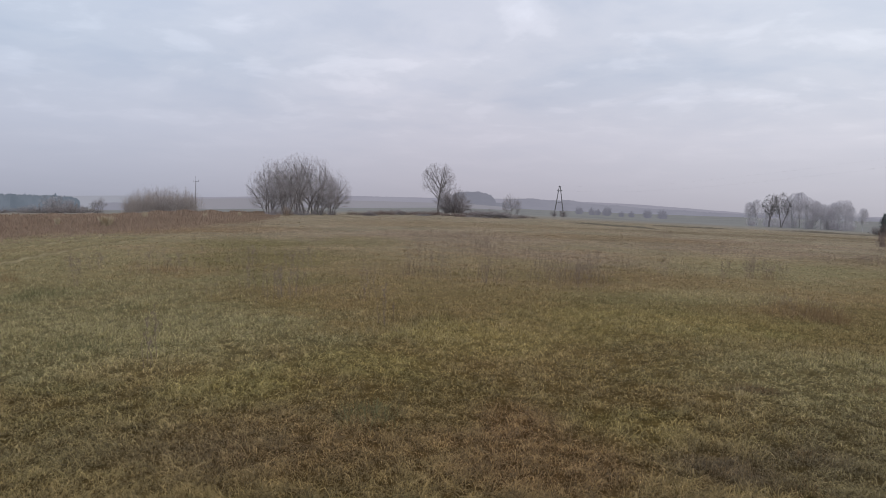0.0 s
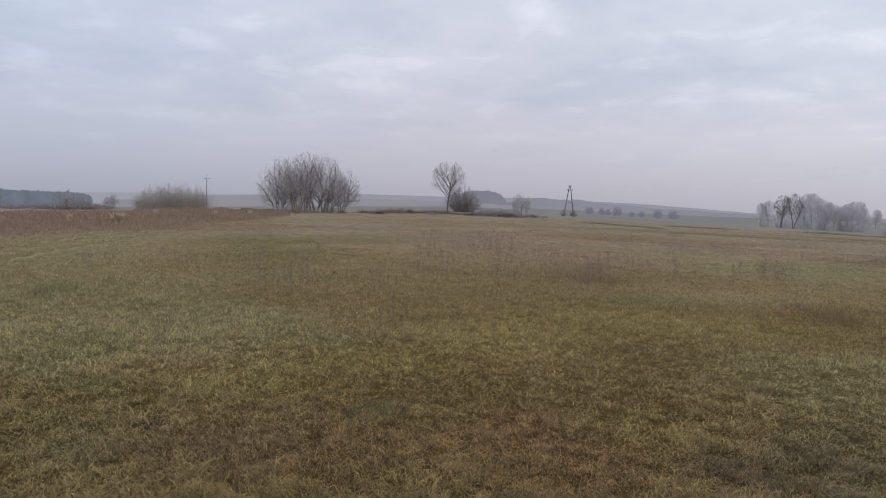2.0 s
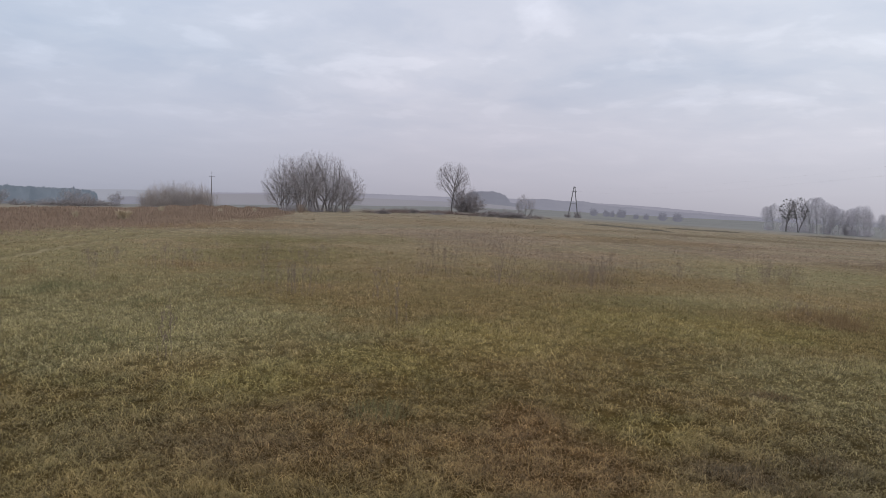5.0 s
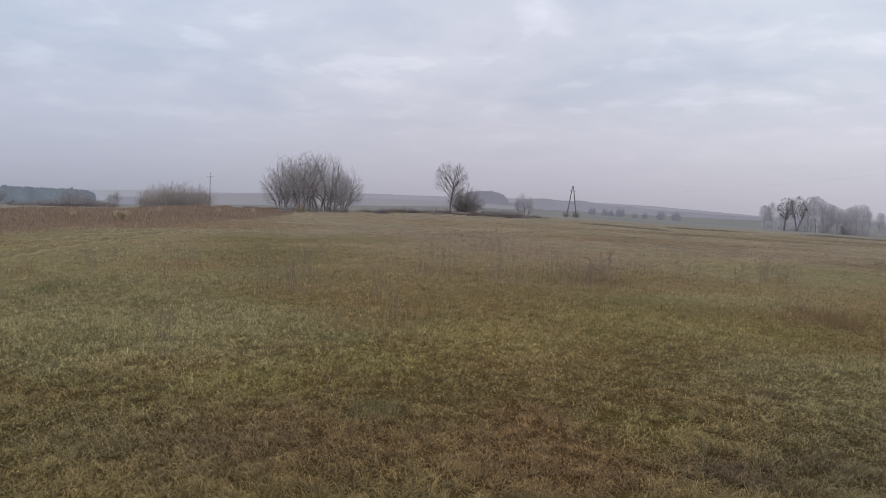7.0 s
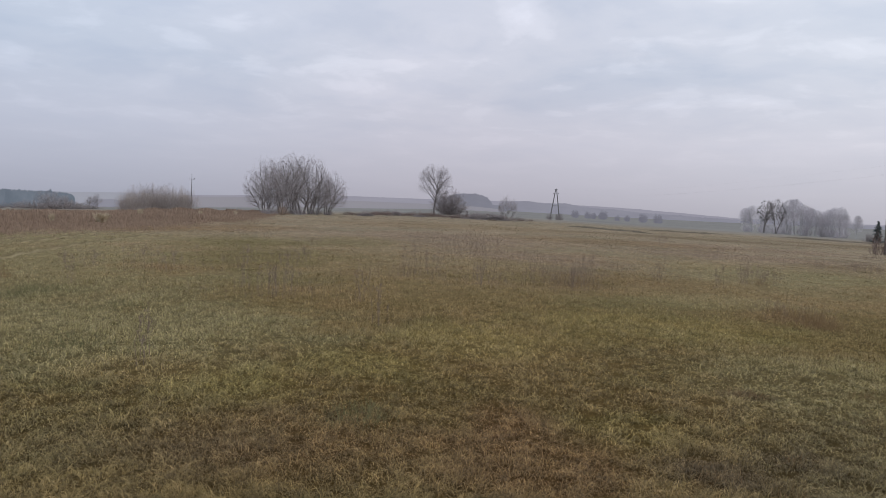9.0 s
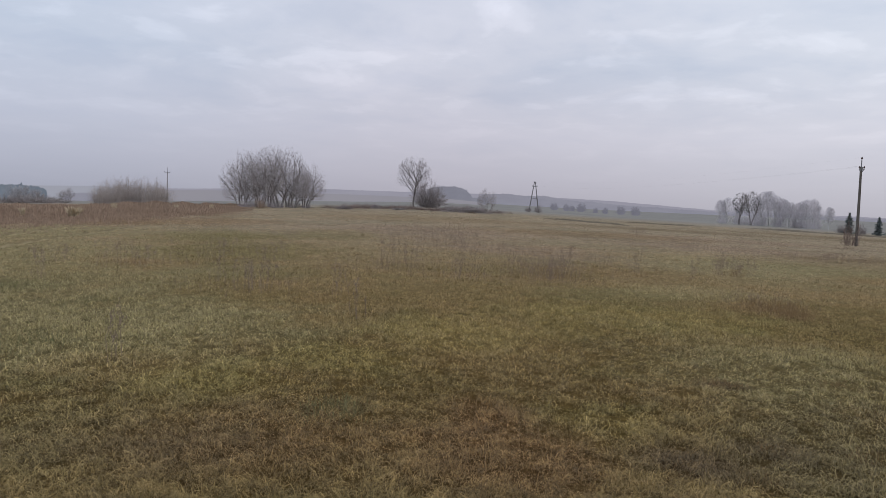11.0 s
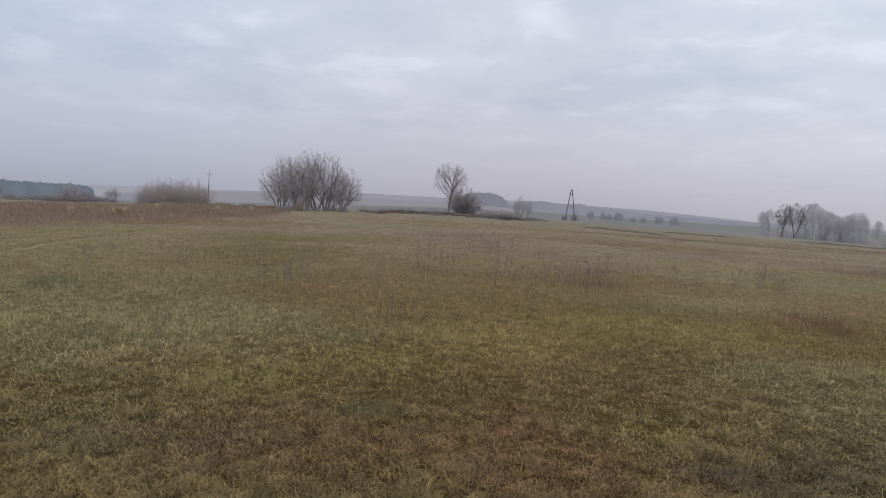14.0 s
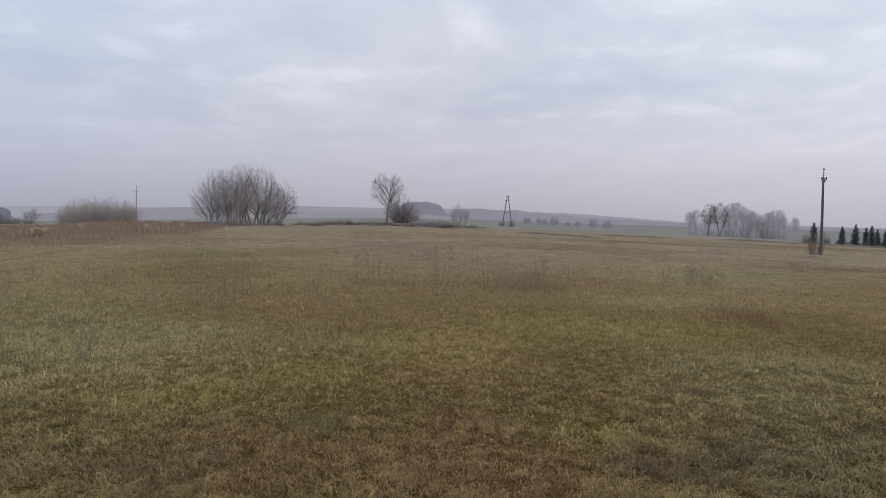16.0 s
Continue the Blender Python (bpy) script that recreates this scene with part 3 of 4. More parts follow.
herb_patch(6.05, 11.0, 0.19, 0.34, 420, 21, 0.27)
herb_patch(5.95, 12.0, 0.12, 0.2, 110, 22, 0.24)
herb_patch(2.9, 15.9, 0.6, 0.4, 420, 23)
herb_patch(2.85, 6.35, 0.16, 0.10, 220, 24, 0.06)
herb_patch(-6.8, 15.0, 0.5, 0.4, 260, 25)
herb_patch(8.5, 18.5, 0.25, 0.2, 160, 27)
herb_patch(-9.0, 12.8, 0.12, 0.12, 130, 26, 0.24)
herb_patch(-7.2, 10.9, 0.22, 0.32, 300, 28, 0.15, True)
herb_patch(-4.4, 7.2, 0.40, 0.35, 500, 29, 0.10, True)
herb_patch(-0.7, 5.1, 0.16, 0.22, 260, 30, 0.09, True)
herb_patch(-4.9, 9.6, 0.35, 0.35, 240, 36, 0.10, True)
for k, (hx, hy, hs, hn) in enumerate(((1.75, 4.25, 0.10, 90), (2.15, 3.95, 0.09, 70), (2.5, 4.6, 0.08, 60), (3.1, 4.5, 0.10, 80), (3.7, 5.5, 0.12, 90), (4.1, 6.4, 0.14, 90), (-1.5, 4.4, 0.12, 70))):
    herb_patch(hx, hy, hs, hs, hn, 40 + k, 0.055)


# ---- trees ----
def bezier(p, c, q, n):
    return [p * (1 - f) ** 2 + c * 2 * f * (1 - f) + q * f * f for f in (i / n for i in range(n + 1))]


class Crown:
    """An uneven egg-shaped space."""

    def __init__(self, rng, height, width, low, flat=0.42, lobes=0.14):
        self.rng, self.h, self.w, self.low = rng, height, width, low * height
        self.mid = self.low + flat * (height - self.low)
        self.waves = [(rng.randrange(2, 6), rng.uniform(0, 6.28), rng.uniform(0.3, 1.0)) for _ in range(4)]
        self.lobes = lobes

    def place(self, inner, outer):
        r = self.rng
        d = Vector((r.gauss(0, 1), r.gauss(0, 1), r.gauss(0, 1))).normalized()
        a = math.atan2(d.y, d.x)
        bulge = 1 + self.lobes * sum(k * math.sin(n * a + f + 2.5 * d.z) for n, f, k in self.waves) / 2
        rad = (inner ** 3 + r.random() * (outer ** 3 - inner ** 3)) ** (1 / 3) * min(bulge, 1.12)
        up = self.h - self.mid if d.z > 0 else self.mid - self.low
        return Vector((d.x * rad * self.w / 2, d.y * rad * self.w / 2, self.mid + d.z * rad * up))


class Fan:
    """A leafless tree that forks upwards into an uneven rounded outline."""

    def __init__(self, rng, height, width, low, mid, curl, ragged):
        self.rng, self.h, self.curl, self.ragged = rng, height, curl, ragged
        self.c = Vector((0, 0, height * mid))
        self.up, self.down, self.side = height * (1 - mid), height * (mid - low), width / 2
        self.waves = [(rng.randrange(2, 5), rng.uniform(0, 6.28)) for _ in range(3)]

    def room(self, p, d):
        """Way from p along d to the outline."""
        a = math.atan2(d.y, d.x)
        k = 1 + 0.03 * sum(math.sin(n * a + f) for n, f in self.waves)
        v = self.up if p.z + d.z > self.c.z else self.down
        q = Vector(((p.x - self.c.x) / self.side / k, (p.y - self.c.y) / self.side / k, (p.z - self.c.z) / v))
        e = Vector((d.x / self.side / k, d.y / self.side / k, d.z / v))
        a2, b2, c2 = e.dot(e), 2 * q.dot(e), q.dot(q) - 1
        disc = b2 * b2 - 4 * a2 * c2
        return max((-b2 + math.sqrt(disc)) / (2 * a2), 0.0) if disc > 0 else 0.0

    def branch(self, p, d, length, r0, r1, n, up):
        r = self.rng
        segs, pts = [], [(p.copy(), d.copy())]
        for i in range(n):
            d = (d + Vector((r.gauss(0, self.curl), r.gauss(0, self.curl), r.gauss(up, self.curl * 0.6)))).normalized()
            q = p + d * length / n
            a, b = r0 + (r1 - r0) * i / n, r0 + (r1 - r0) * (i + 1) / n
            segs.append((p, q, a, b))
            pts.append((q.copy(), d.copy()))
            p = q
        return segs, pts

    def fork(self, pts, count, share, angle, low=0.3):
        """Starts of side branches spread along a branch: place, direction and length."""
        r, out_ = self.rng, []
        a = r.uniform(0, 6.28)
        for k in range(count):
            f = (low + (1 - low) * (k + r.random() * 0.7) / count) * (len(pts) - 1)
            i = min(int(f), len(pts) - 2)
            p, d = pts[i][0].lerp(pts[i + 1][0], f - i), pts[i + 1][1]
            a += 2.4 + r.gauss(0, 0.4)
            u = d.orthogonal().normalized()
            w = d.cross(u)
            t = radians(angle) * r.uniform(0.7, 1.3) * (1.0 if k < count - 1 else 0.35)
            e = (d * math.cos(t) + (u * math.cos(a) + w * math.sin(a)) * math.sin(t)).normalized()
            if e.z < -0.15:
                e.z = -0.15
                e.normalize()
            room = self.room(p, e) * r.uniform(self.ragged, 1.0)
            out_.append((p, e, min(room, self.h * share * r.uniform(0.75, 1.25))))
        return [o for o in out_ if o[2] > 0.012 * self.h]


def fan_tree(name, rng, height, width, stems, trunk_r, bark, twig, twig_r, label, category="tree", group="",
             low=0.05, mid=0.5, counts=(7, 6, 5, 5), angle=34, curl=0.10, stem_share=0.42, limb_share=0.42, limb_from=0.35, lift=0.07, ragged=0.78):
    """stems: base x, y, lean to x and y, and share of the size of each stem."""
    c = Fan(rng, height, width, low, mid, curl, ragged)
    thing = new(name)
    fine_, tips = [], []
    for bx, by, lx, ly, k in stems:
        d = Vector((lx, ly, 1)).normalized()
        base = Vector((bx, by, -0.1))
        segs, pts = c.branch(base, d, height * stem_share * k, trunk_r * k, trunk_r * k * 0.55, 5, 0.02)
        part("trunk", sticks("trunk", segs, 8), bark, thing)
        for p1, d1, l1 in c.fork(pts, counts[0], limb_share, angle, limb_from):
            segs, pts1 = c.branch(p1, d1, l1, trunk_r * k * 0.5, trunk_r * k * 0.2, 5, lift)
            part("limb", sticks("limb", segs, 5), bark, thing)
            for p2, d2, l2 in c.fork(pts1, counts[1], 0.27, angle, 0.25):
                segs, pts2 = c.branch(p2, d2, l2, trunk_r * k * 0.2, twig_r * 1.3, 4, 0.03)
                fine_ += segs
                for p3, d3, l3 in c.fork(pts2, counts[2], 0.16, angle, 0.2):
                    segs, pts3 = c.branch(p3, d3, l3, twig_r * 1.3, twig_r, 3, 0.03)
                    tips += segs
                    for p4, d4, l4 in c.fork(pts3, counts[3], 0.075, angle, 0.15):
                        segs, _ = c.branch(p4, d4, l4, twig_r, twig_r * 0.6, 1, 0.03)
                        tips += segs
    crown = part("crown", sticks("crown", fine_, 3), bark, thing)
    part("twig_spray", sticks("twig_spray", tips, 2), twig, crown)
    return tagged(thing, label, category, group)


def bush_of(name, rng, height, width, stems, sprays, mat, twig_r, label, category="bush", group="", upright=0.0):
    """A domed leafless bush: rods from the ground to its uneven outline, with side twigs."""
    thing = new(name)
    rods_, fine_ = [], []
    waves = [(rng.randrange(2, 6), rng.uniform(0, 6.28)) for _ in range(3)]
    for _ in range(stems):
        a, el = rng.uniform(0, 6.28), math.asin(rng.random() ** (0.8 - 0.5 * upright))
        k = (1 + 0.1 * sum(math.sin(n * a + f) for n, f in waves)) * rng.uniform(0.72, 1.0)
        q = Vector((math.cos(a) * math.cos(el) * width / 2 * k, math.sin(a) * math.cos(el) * width / 2 * k, height * (0.1 + 0.9 * math.sin(el)) * k))
        f = rng.uniform(0.25, 0.6) + 0.35 * upright
        p = Vector((q.x * f, q.y * f, -0.03))
        m = p.lerp(q, 0.5) + Vector((0, 0, 0.12 * q.length)) + Vector((rng.gauss(0, 1), rng.gauss(0, 1), 0)) * 0.03 * height
        pts = bezier(p, m, q, 4)
        r0 = twig_r * 1.9
        rods_ += [(pts[i], pts[i + 1], r0 * (1 - 0.2 * i), r0 * (1 - 0.2 * (i + 1))) for i in range(4)]
        for _ in range(sprays):
            i = rng.randrange(1, 4)
            b = pts[i].lerp(pts[i + 1], rng.random())
            d = (pts[i + 1] - pts[i]).normalized()
            e = b + (d + Vector((rng.gauss(0, 0.5), rng.gauss(0, 0.5), rng.gauss(0.12, 0.3)))).normalized() * height * rng.uniform(0.08, 0.22)
            e.z = max(e.z, 0.02)
            fine_.append((b, e, twig_r, twig_r * 0.6))
    thick = part("thicket", sticks("thicket", rods_, 3), mat, thing)
    part("twig_spray", sticks("twig_spray", fine_, 2), mat, thick)
    return tagged(thing, label, category, group)


def put(ob, az, dist, turn_=0.0, scale=1.0, lean=(0, 0), sink=0.06):
    x, y, z = spot(az, dist)
    ob.matrix_basis = pose(x, y, z - sink, lean[0], lean[1], turn_) @ Matrix.Diagonal((*(Vector((1, 1, 1)) * scale if not isinstance(scale, tuple) else scale), 1))
    return ob


def again(ob, az, dist, turn_=0.0, scale=1.0, lean=(0, 0), sink=0.06):
    c = copy_thing(ob, Matrix())
    return put(c, az, dist, turn_, scale, lean, sink)


def rng_of(seed):
    return random.Random(seed)


# the round grove on the meadow
GROVE = "grove of bare trees on the meadow"
SPLAY = [(0.1, 0.0, 0.12, 0.1, 1.0), (-0.2, 0.1, -0.42, 0.05, 0.9), (0.25, -0.1, 0.48, -0.1, 0.9), (-0.05, -0.2, -0.12, -0.4, 0.85), (0.0, 0.25, 0.1, 0.45, 0.8)]
grove_a = fan_tree("bare_tree", rng_of(5), 9.7, 8.6, [(0.0, 0.0, 0.05, 0.02, 1.1), (-0.3, 0.1, -0.30, 0.12, 1.0), (0.35, -0.1, 0.34, -0.1, 1.0)], 0.18, m_bark, m_twig, 0.0056,
                   "tall bare grey-brown tree with a broad twiggy crown", group=GROVE, counts=(7, 6, 5, 4), low=0.05, mid=0.48, angle=46, curl=0.13, lift=0.02)
put(grove_a, -13.5, 107, 20, (1.04, 1.04, 1.06))
grove_b = fan_tree("bare_tree", rng_of(8), 8.6, 7.4, SPLAY, 0.11, m_bark, m_twig, 0.0056, "bare many-stemmed tree fanning out from the ground", group=GROVE, counts=(5, 5, 5, 4), low=0.0, mid=0.48, angle=46, curl=0.13, lift=0.01)
put(grove_b, -15.0, 99, 0, (1.0, 1.0, 1.06))
grove_c = fan_tree("bare_tree", rng_of(21), 7.2, 6.9, SPLAY[:4], 0.11, m_bark, m_twig, 0.0056, "low spreading bare tree at the grove's edge", group=GROVE, counts=(6, 5, 5, 4), low=0.0, mid=0.46, angle=46, curl=0.13, lift=0.01)
put(grove_c, -11.3, 106, 0, (1.0, 1.0, 1.08))
for az, dist, turn_, sc, src in ((-16.5, 101, 215, (0.86, 0.86, 1.03), grove_b), (-14.2, 112, 140, (0.95, 0.95, 1.05), grove_a), (-12.7, 113, 250, (0.95, 0.95, 1.05), grove_a), (-16.1, 110, 100, (0.95, 0.95, 1.24), grove_c), (-12.2, 103, 60, (0.85, 0.85, 0.95), grove_c), (-15.3, 108, 310, (0.9, 0.9, 0.98), grove_a)):
    again(src, az, dist, turn_, sc)
stool = bush_of("willow_shrub", rng_of(31), 1.7, 1.9, 70, 6, m_rust_weed, 0.006, "reddish twiggy shrub at the foot of the grove", "shrub")
put(stool, -14.95, 93, 0)
suckers = bush_of("grove_suckers", rng_of(33), 1.5, 3.4, 120, 6, m_twig, 0.006, "low grey-brown suckers between the grove's trunks", "shrub", "grove undergrowth")
put(suckers, -13.7, 100, 0)
for az, dist, turn_, sc in ((-16.2, 97, 80, 0.9), (-12.3, 106, 160, 1.0), (-15.7, 105, 230, 1.1), (-11.2, 105, 300, 0.8), (-14.5, 108, 30, 1.2)):
    again(suckers, az, dist, turn_, sc)

# the lone tree with the round dark bush
lone = fan_tree("bare_tree", rng_of(41), 13.0, 9.4, [(0, 0, -0.06, 0.0, 1.0)], 0.20, m_bark, m_twig, 0.006,
                "lone bare ash-like tree with upswept branches above a bush", counts=(18, 6, 6, 6), low=0.16, mid=0.6, angle=44, curl=0.08, stem_share=0.6, limb_share=0.55, limb_from=0.42, lift=0.03, ragged=0.72)
put(lone, -2.08, 166, 40)
bush = bush_of("round_bush", rng_of(43), 6.3, 8.6, 400, 9, m_dark_twig, 0.013, "dense dark leafless round bush beside the lone tree")
put(bush, -0.7, 165, 0, (1.15, 1.15, 1.03))
small_tree = fan_tree("small_tree", rng_of(47), 4.9, 4.0, SPLAY[:4], 0.06, m_bark, m_twig, 0.007,
                      "small bare tree among low brush on the meadow's edge", counts=(5, 5, 4, 3), low=0.0, mid=0.5)
put(small_tree, 4.33, 128, 0)


# low brush and felled branches along the meadow's edge
def brush_pile(rng, long_, wide, high, n):
    segs = []
    for _ in range(n):
        x, y = rng.gauss(0, long_ * 0.3), rng.gauss(0, wide * 0.3)
        z = rng.random() * high * math.exp(-(x / long_ * 2) ** 2)
        a, b = rng.uniform(0, 6.28), rng.gauss(0.15, 0.35)
        ln = rng.uniform(0.5, 1.6)
        p = Vector((x, y, z))
        q = p + Vector((math.cos(a) * math.cos(b), math.sin(a) * math.cos(b), math.sin(b))) * ln
        q.z = max(q.z, 0.02)
        segs.append((p, q, rng.uniform(0.008, 0.035), 0.006))
    return segs


pile = new("brush_pile")
part("brush", sticks("brush", brush_pile(rng_of(51), 3.4, 1.6, 1.1, 700), 3), m_dark_twig, pile)
tagged(pile, "dark heap of felled branches on the meadow's edge", "brush pile", "brush heaps")
put(pile, -5.35, 118, 0, (0.5, 0.6, 0.65))
again(pile, -8.0, 104, 30, (0.6, 0.6, 0.55))
again(pile, -3.3, 112, 100, (0.9, 0.9, 0.32))
again(pile, 1.8, 112, 15, (1.3, 1.0, 0.7))
again(pile, 3.2, 108, 170, (1.3, 1.0, 0.75))
scrub = bush_of("low_scrub", rng_of(53), 1.3, 3.6, 110, 6, m_dark_twig, 0.010, "low dark leafless scrub on the meadow's edge", "scrub", "edge scrub")
put(scrub, 0.4, 118)
for az, dist, turn_, sc in ((1.3, 122, 40, 1.1), (2.2, 119, 90, 1.2), (3.0, 124, 160, 1.0), (3.8, 118, 220, 0.9), (4.9, 126, 10, 0.8), (5.6, 130, 60, 0.6),
                            (-2.6, 130, 300, (0.9, 0.9, 0.5)), (-4.2, 135, 120, (0.9, 0.9, 0.4)), (-6.4, 125, 200, (0.9, 0.9, 0.4)), (-8.6, 115, 80, (0.9, 0.9, 0.4)), (7.9, 188, 50, (0.7, 0.7, 1.6)), (8.75, 190, 150, (0.9, 0.9, 1.9))):
    again(scrub, az, dist, turn_, sc)
bramble = bush_of("dead_bramble", rng_of(55), 0.9, 3.4, 90, 7, m_bramble, 0.009, "low tangle of dead reddish-brown brambles on the meadow's edge", "bramble", "edge brambles")
put(bramble, 0.9, 114, 0)
for az, dist, turn_, sc in ((-0.2, 112, 60, 0.9), (1.7, 116, 120, 1.1), (2.5, 113, 200, 1.15), (3.5, 114, 260, 1.0), (4.4, 118, 310, 0.8), (-1.4, 116, 20, 0.7), (-2.4, 120, 80, 0.7), (-3.9, 122, 140, 0.7),
                            (-4.9, 118, 190, 0.7), (-6.1, 112, 240, 0.6), (-7.0, 116, 290, 0.7), (-8.4, 108, 330, 0.6), (5.4, 122, 15, 0.6), (6.3, 130, 75, 0.5), (-0.8, 118, 33, (1.3, 1.0, 1.0)), (-1.9, 121, 71, (1.3, 1.0, 1.0)), (-3.0, 117, 111, (1.4, 1.0, 1.0)), (-4.4, 120, 152, (1.4, 1.0, 1.0)),
                            (-5.5, 123, 199, (1.5, 1.0, 1.0)), (-6.6, 119, 231, (1.4, 1.0, 1.0)), (-7.6, 113, 277, (1.4, 1.0, 1.0)), (-9.2, 110, 318, (1.3, 1.0, 1.0)), (0.3, 115, 9, (1.2, 1.0, 0.9)), (2.1, 111, 48, (1.2, 1.0, 1.1)), (1.2, 118, 140, (1.3, 1.0, 1.5)), (2.9, 118, 250, (1.3, 1.0, 1.5)), (3.7, 120, 30, (1.2, 1.0, 1.3)), (-2.4, 126, 200, (1.4, 1.0, 1.3)), (-3.6, 128, 90, (1.4, 1.0, 1.2)), (-6.0, 126, 20, (1.4, 1.0, 1.2)), (-7.2, 122, 170, (1.4, 1.0, 1.1))):
    again(bramble, az, dist, turn_, sc)
log = new("cut_log")
part("stem", sticks("stem", [((-1.1, 0, 0.14), (1.1, 0.1, 0.14), 0.14, 0.12), ((-1.0, 0.3, 0.13), (1.2, 0.26, 0.13), 0.13, 0.11),
                             ((-0.9, 0.15, 0.36), (1.0, 0.17, 0.36), 0.12, 0.1)], 8), m_log, log)
tagged(log, "short stack of cut pale logs in the grass", "log", "cut logs")
put(log, -0.45, 106, 70, 0.45)
again(log, 3.0, 103, -30, 0.6)

# pale willow brush
rods = bush_of("willow_brush", rng_of(61), 4.1, 5.2, 260, 7, m_willow, 0.008, "pale grey-brown thicket of upright willow rods", "shrub", "willow thicket", upright=0.8)
put(rods, -24.9, 122, 0, (1.05, 1.05, 1.06))
for az, dist, turn_, sc in ((-26.3, 120, 70, (0.95, 0.95, 0.98)), (-25.6, 126, 130, (1.0, 1.0, 1.08)), (-24.1, 124, 190, (1.0, 1.0, 1.08)), (-23.2, 120, 250, (0.95, 0.95, 1.0)), (-22.6, 122, 310, (0.86, 0.86, 0.9)), (-27.0, 118, 20, (0.74, 0.74, 0.8))):
    again(rods, az, dist, turn_, sc)

# bare trees before the pine wood
thin = fan_tree("thin_tree", rng_of(67), 4.6, 3.2, [(0, 0, 0.05, 0, 1.1), (0.4, 0, 0.12, 0.1, 0.9), (-0.5, 0.1, -0.14, 0, 0.8)], 0.06, m_bark, m_twig, 0.008,
                "thin bare saplings before the distant pine wood", counts=(6, 4, 3, 3), low=0.05)
put(thin, -29.1, 190, 0, 0.95)
again(thin, -29.6, 200, 90, 0.8)
dome = fan_tree("bare_tree", rng_of(68), 4.8, 6.0, SPLAY, 0.08, m_bark, m_twig, 0.008, "low bare tree with a domed crown before the pine wood", counts=(5, 4, 4, 3), low=0.0, mid=0.4, angle=40)
put(dome, -32.3, 190, 0, (1.2, 1.2, 1.0))
again(dome, -31.2, 200, 100, 0.8)
again(dome, -36.8, 200, 30, 0.9)
verge = bush_of("verge_shrub", rng_of(69), 2.4, 8.0, 170, 6, m_dark_twig, 0.016, "low leafless shrub along the pine wood's edge", "shrub", "shrubs before the pine wood")
put(verge, -32.0, 182, 0)
for az, dist, turn_, sc in ((-33.9, 186, 60, 0.8), (-35.6, 184, 120, 0.75), (-37.4, 186, 180, 0.8), (-30.6, 186, 240, 0.9), (-31.2, 180, 300, 1.05), (-29.4, 190, 20, 0.6), (-39.3, 185, 90, 0.8), (-33.0, 184, 200, 0.9)):
    again(verge, az, dist, turn_, (sc * 1.2, sc * 1.2, sc))

# birches
birches = []
for seed, stems in ((71, [(0, 0, 0.03, 0, 1.0)]), (72, [(0, 0, 0.10, 0, 1.0), (0.2, 0, -0.16, 0.1, 0.9)]), (73, [(0, 0, -0.08, 0.05, 1.0), (0.3, 0.2, 0.20, 0, 0.92)])):
    birches.append(fan_tree("birch", rng_of(seed), 10.8, 5.2, stems, 0.13, m_birch_bark, m_birch_twig, 0.010, "slender bare birch with a pale trunk in a misty row",
                            group="birch row", low=0.14, mid=0.56, counts=(30 // len(stems), 5, 4, 5), angle=44, curl=0.12, stem_share=0.9, limb_share=0.26, limb_from=0.22, lift=0.03, ragged=0.6))
rows_b = [(23.30, 235, 0.72), (23.90, 228, 0.8), (26.50, 222, 1.0), (26.90, 230, 1.04), (27.30, 224, 0.9), (27.70, 232, 0.86), (27.90, 226, 0.8), (28.30, 222, 0.74),
          (28.70, 228, 0.72), (29.10, 230, 0.78), (29.50, 224, 0.84), (29.90, 228, 0.86), (30.95, 215, 0.62), (24.50, 240, 0.72), (25.90, 238, 0.9), (30.20, 240, 0.7)]
for k, (az, dist, sc) in enumerate(rows_b):
    src = birches[k % 3]
    if k < 3:
        put(src, az, dist, 40 * k, sc)
    else:
        again(src, az, dist, 67 * k, sc)


under = bush_of("birch_brush", rng_of(75), 4.4, 6.4, 160, 7, m_birch_twig, 0.012, "pale leafless undergrowth between the birches", "shrub", "birch undergrowth", upright=0.4)
put(under, 26.3, 226, 0)
for az, dist, turn_, sc in ((23.6, 236, 60, 0.7), (24.8, 232, 100, 0.8), (27.6, 228, 160, 0.95), (28.8, 230, 210, 0.9), (30.0, 232, 260, 0.85), (25.6, 230, 20, 0.85), (29.4, 226, 310, 0.8)):
    again(under, az, dist, turn_, sc)


def mistletoe_tree(rng, height):
    thing = fan_tree("poplar", rng, height, 5.4, [(0, 0, -0.10, 0, 1.0), (0.2, 0, 0.16, 0, 0.95)], 0.15, m_bark, m_twig, 0.009,
                     "bare poplar hung with dark mistletoe balls", "tree", "mistletoe poplars", low=0.22, mid=0.62, counts=(10, 5, 4, 3), angle=42, stem_share=0.8, limb_share=0.3)
    c = Crown(rng, height * 0.98, 5.0, 0.34)
    for _ in range(60):
        at = c.place(0.6, 1.0)
        size = rng.uniform(0.16, 0.36)
        segs = []
        for _ in range(46):
            d = Vector((rng.gauss(0, 1), rng.gauss(0, 1), rng.gauss(0, 0.8))).normalized()
            segs.append((at + d * size * 0.1, at + d * size * rng.uniform(0.5, 1.15), 0.014, 0.032))
        part("mistletoe", sticks("mistletoe", segs, 2), m_mistletoe, thing, "dark round mistletoe ball")
    return thing


pop = mistletoe_tree(rng_of(81), 10.4)
put(pop, 25.6, 214, 0)
again(pop, 24.8, 216, 120, 0.96)


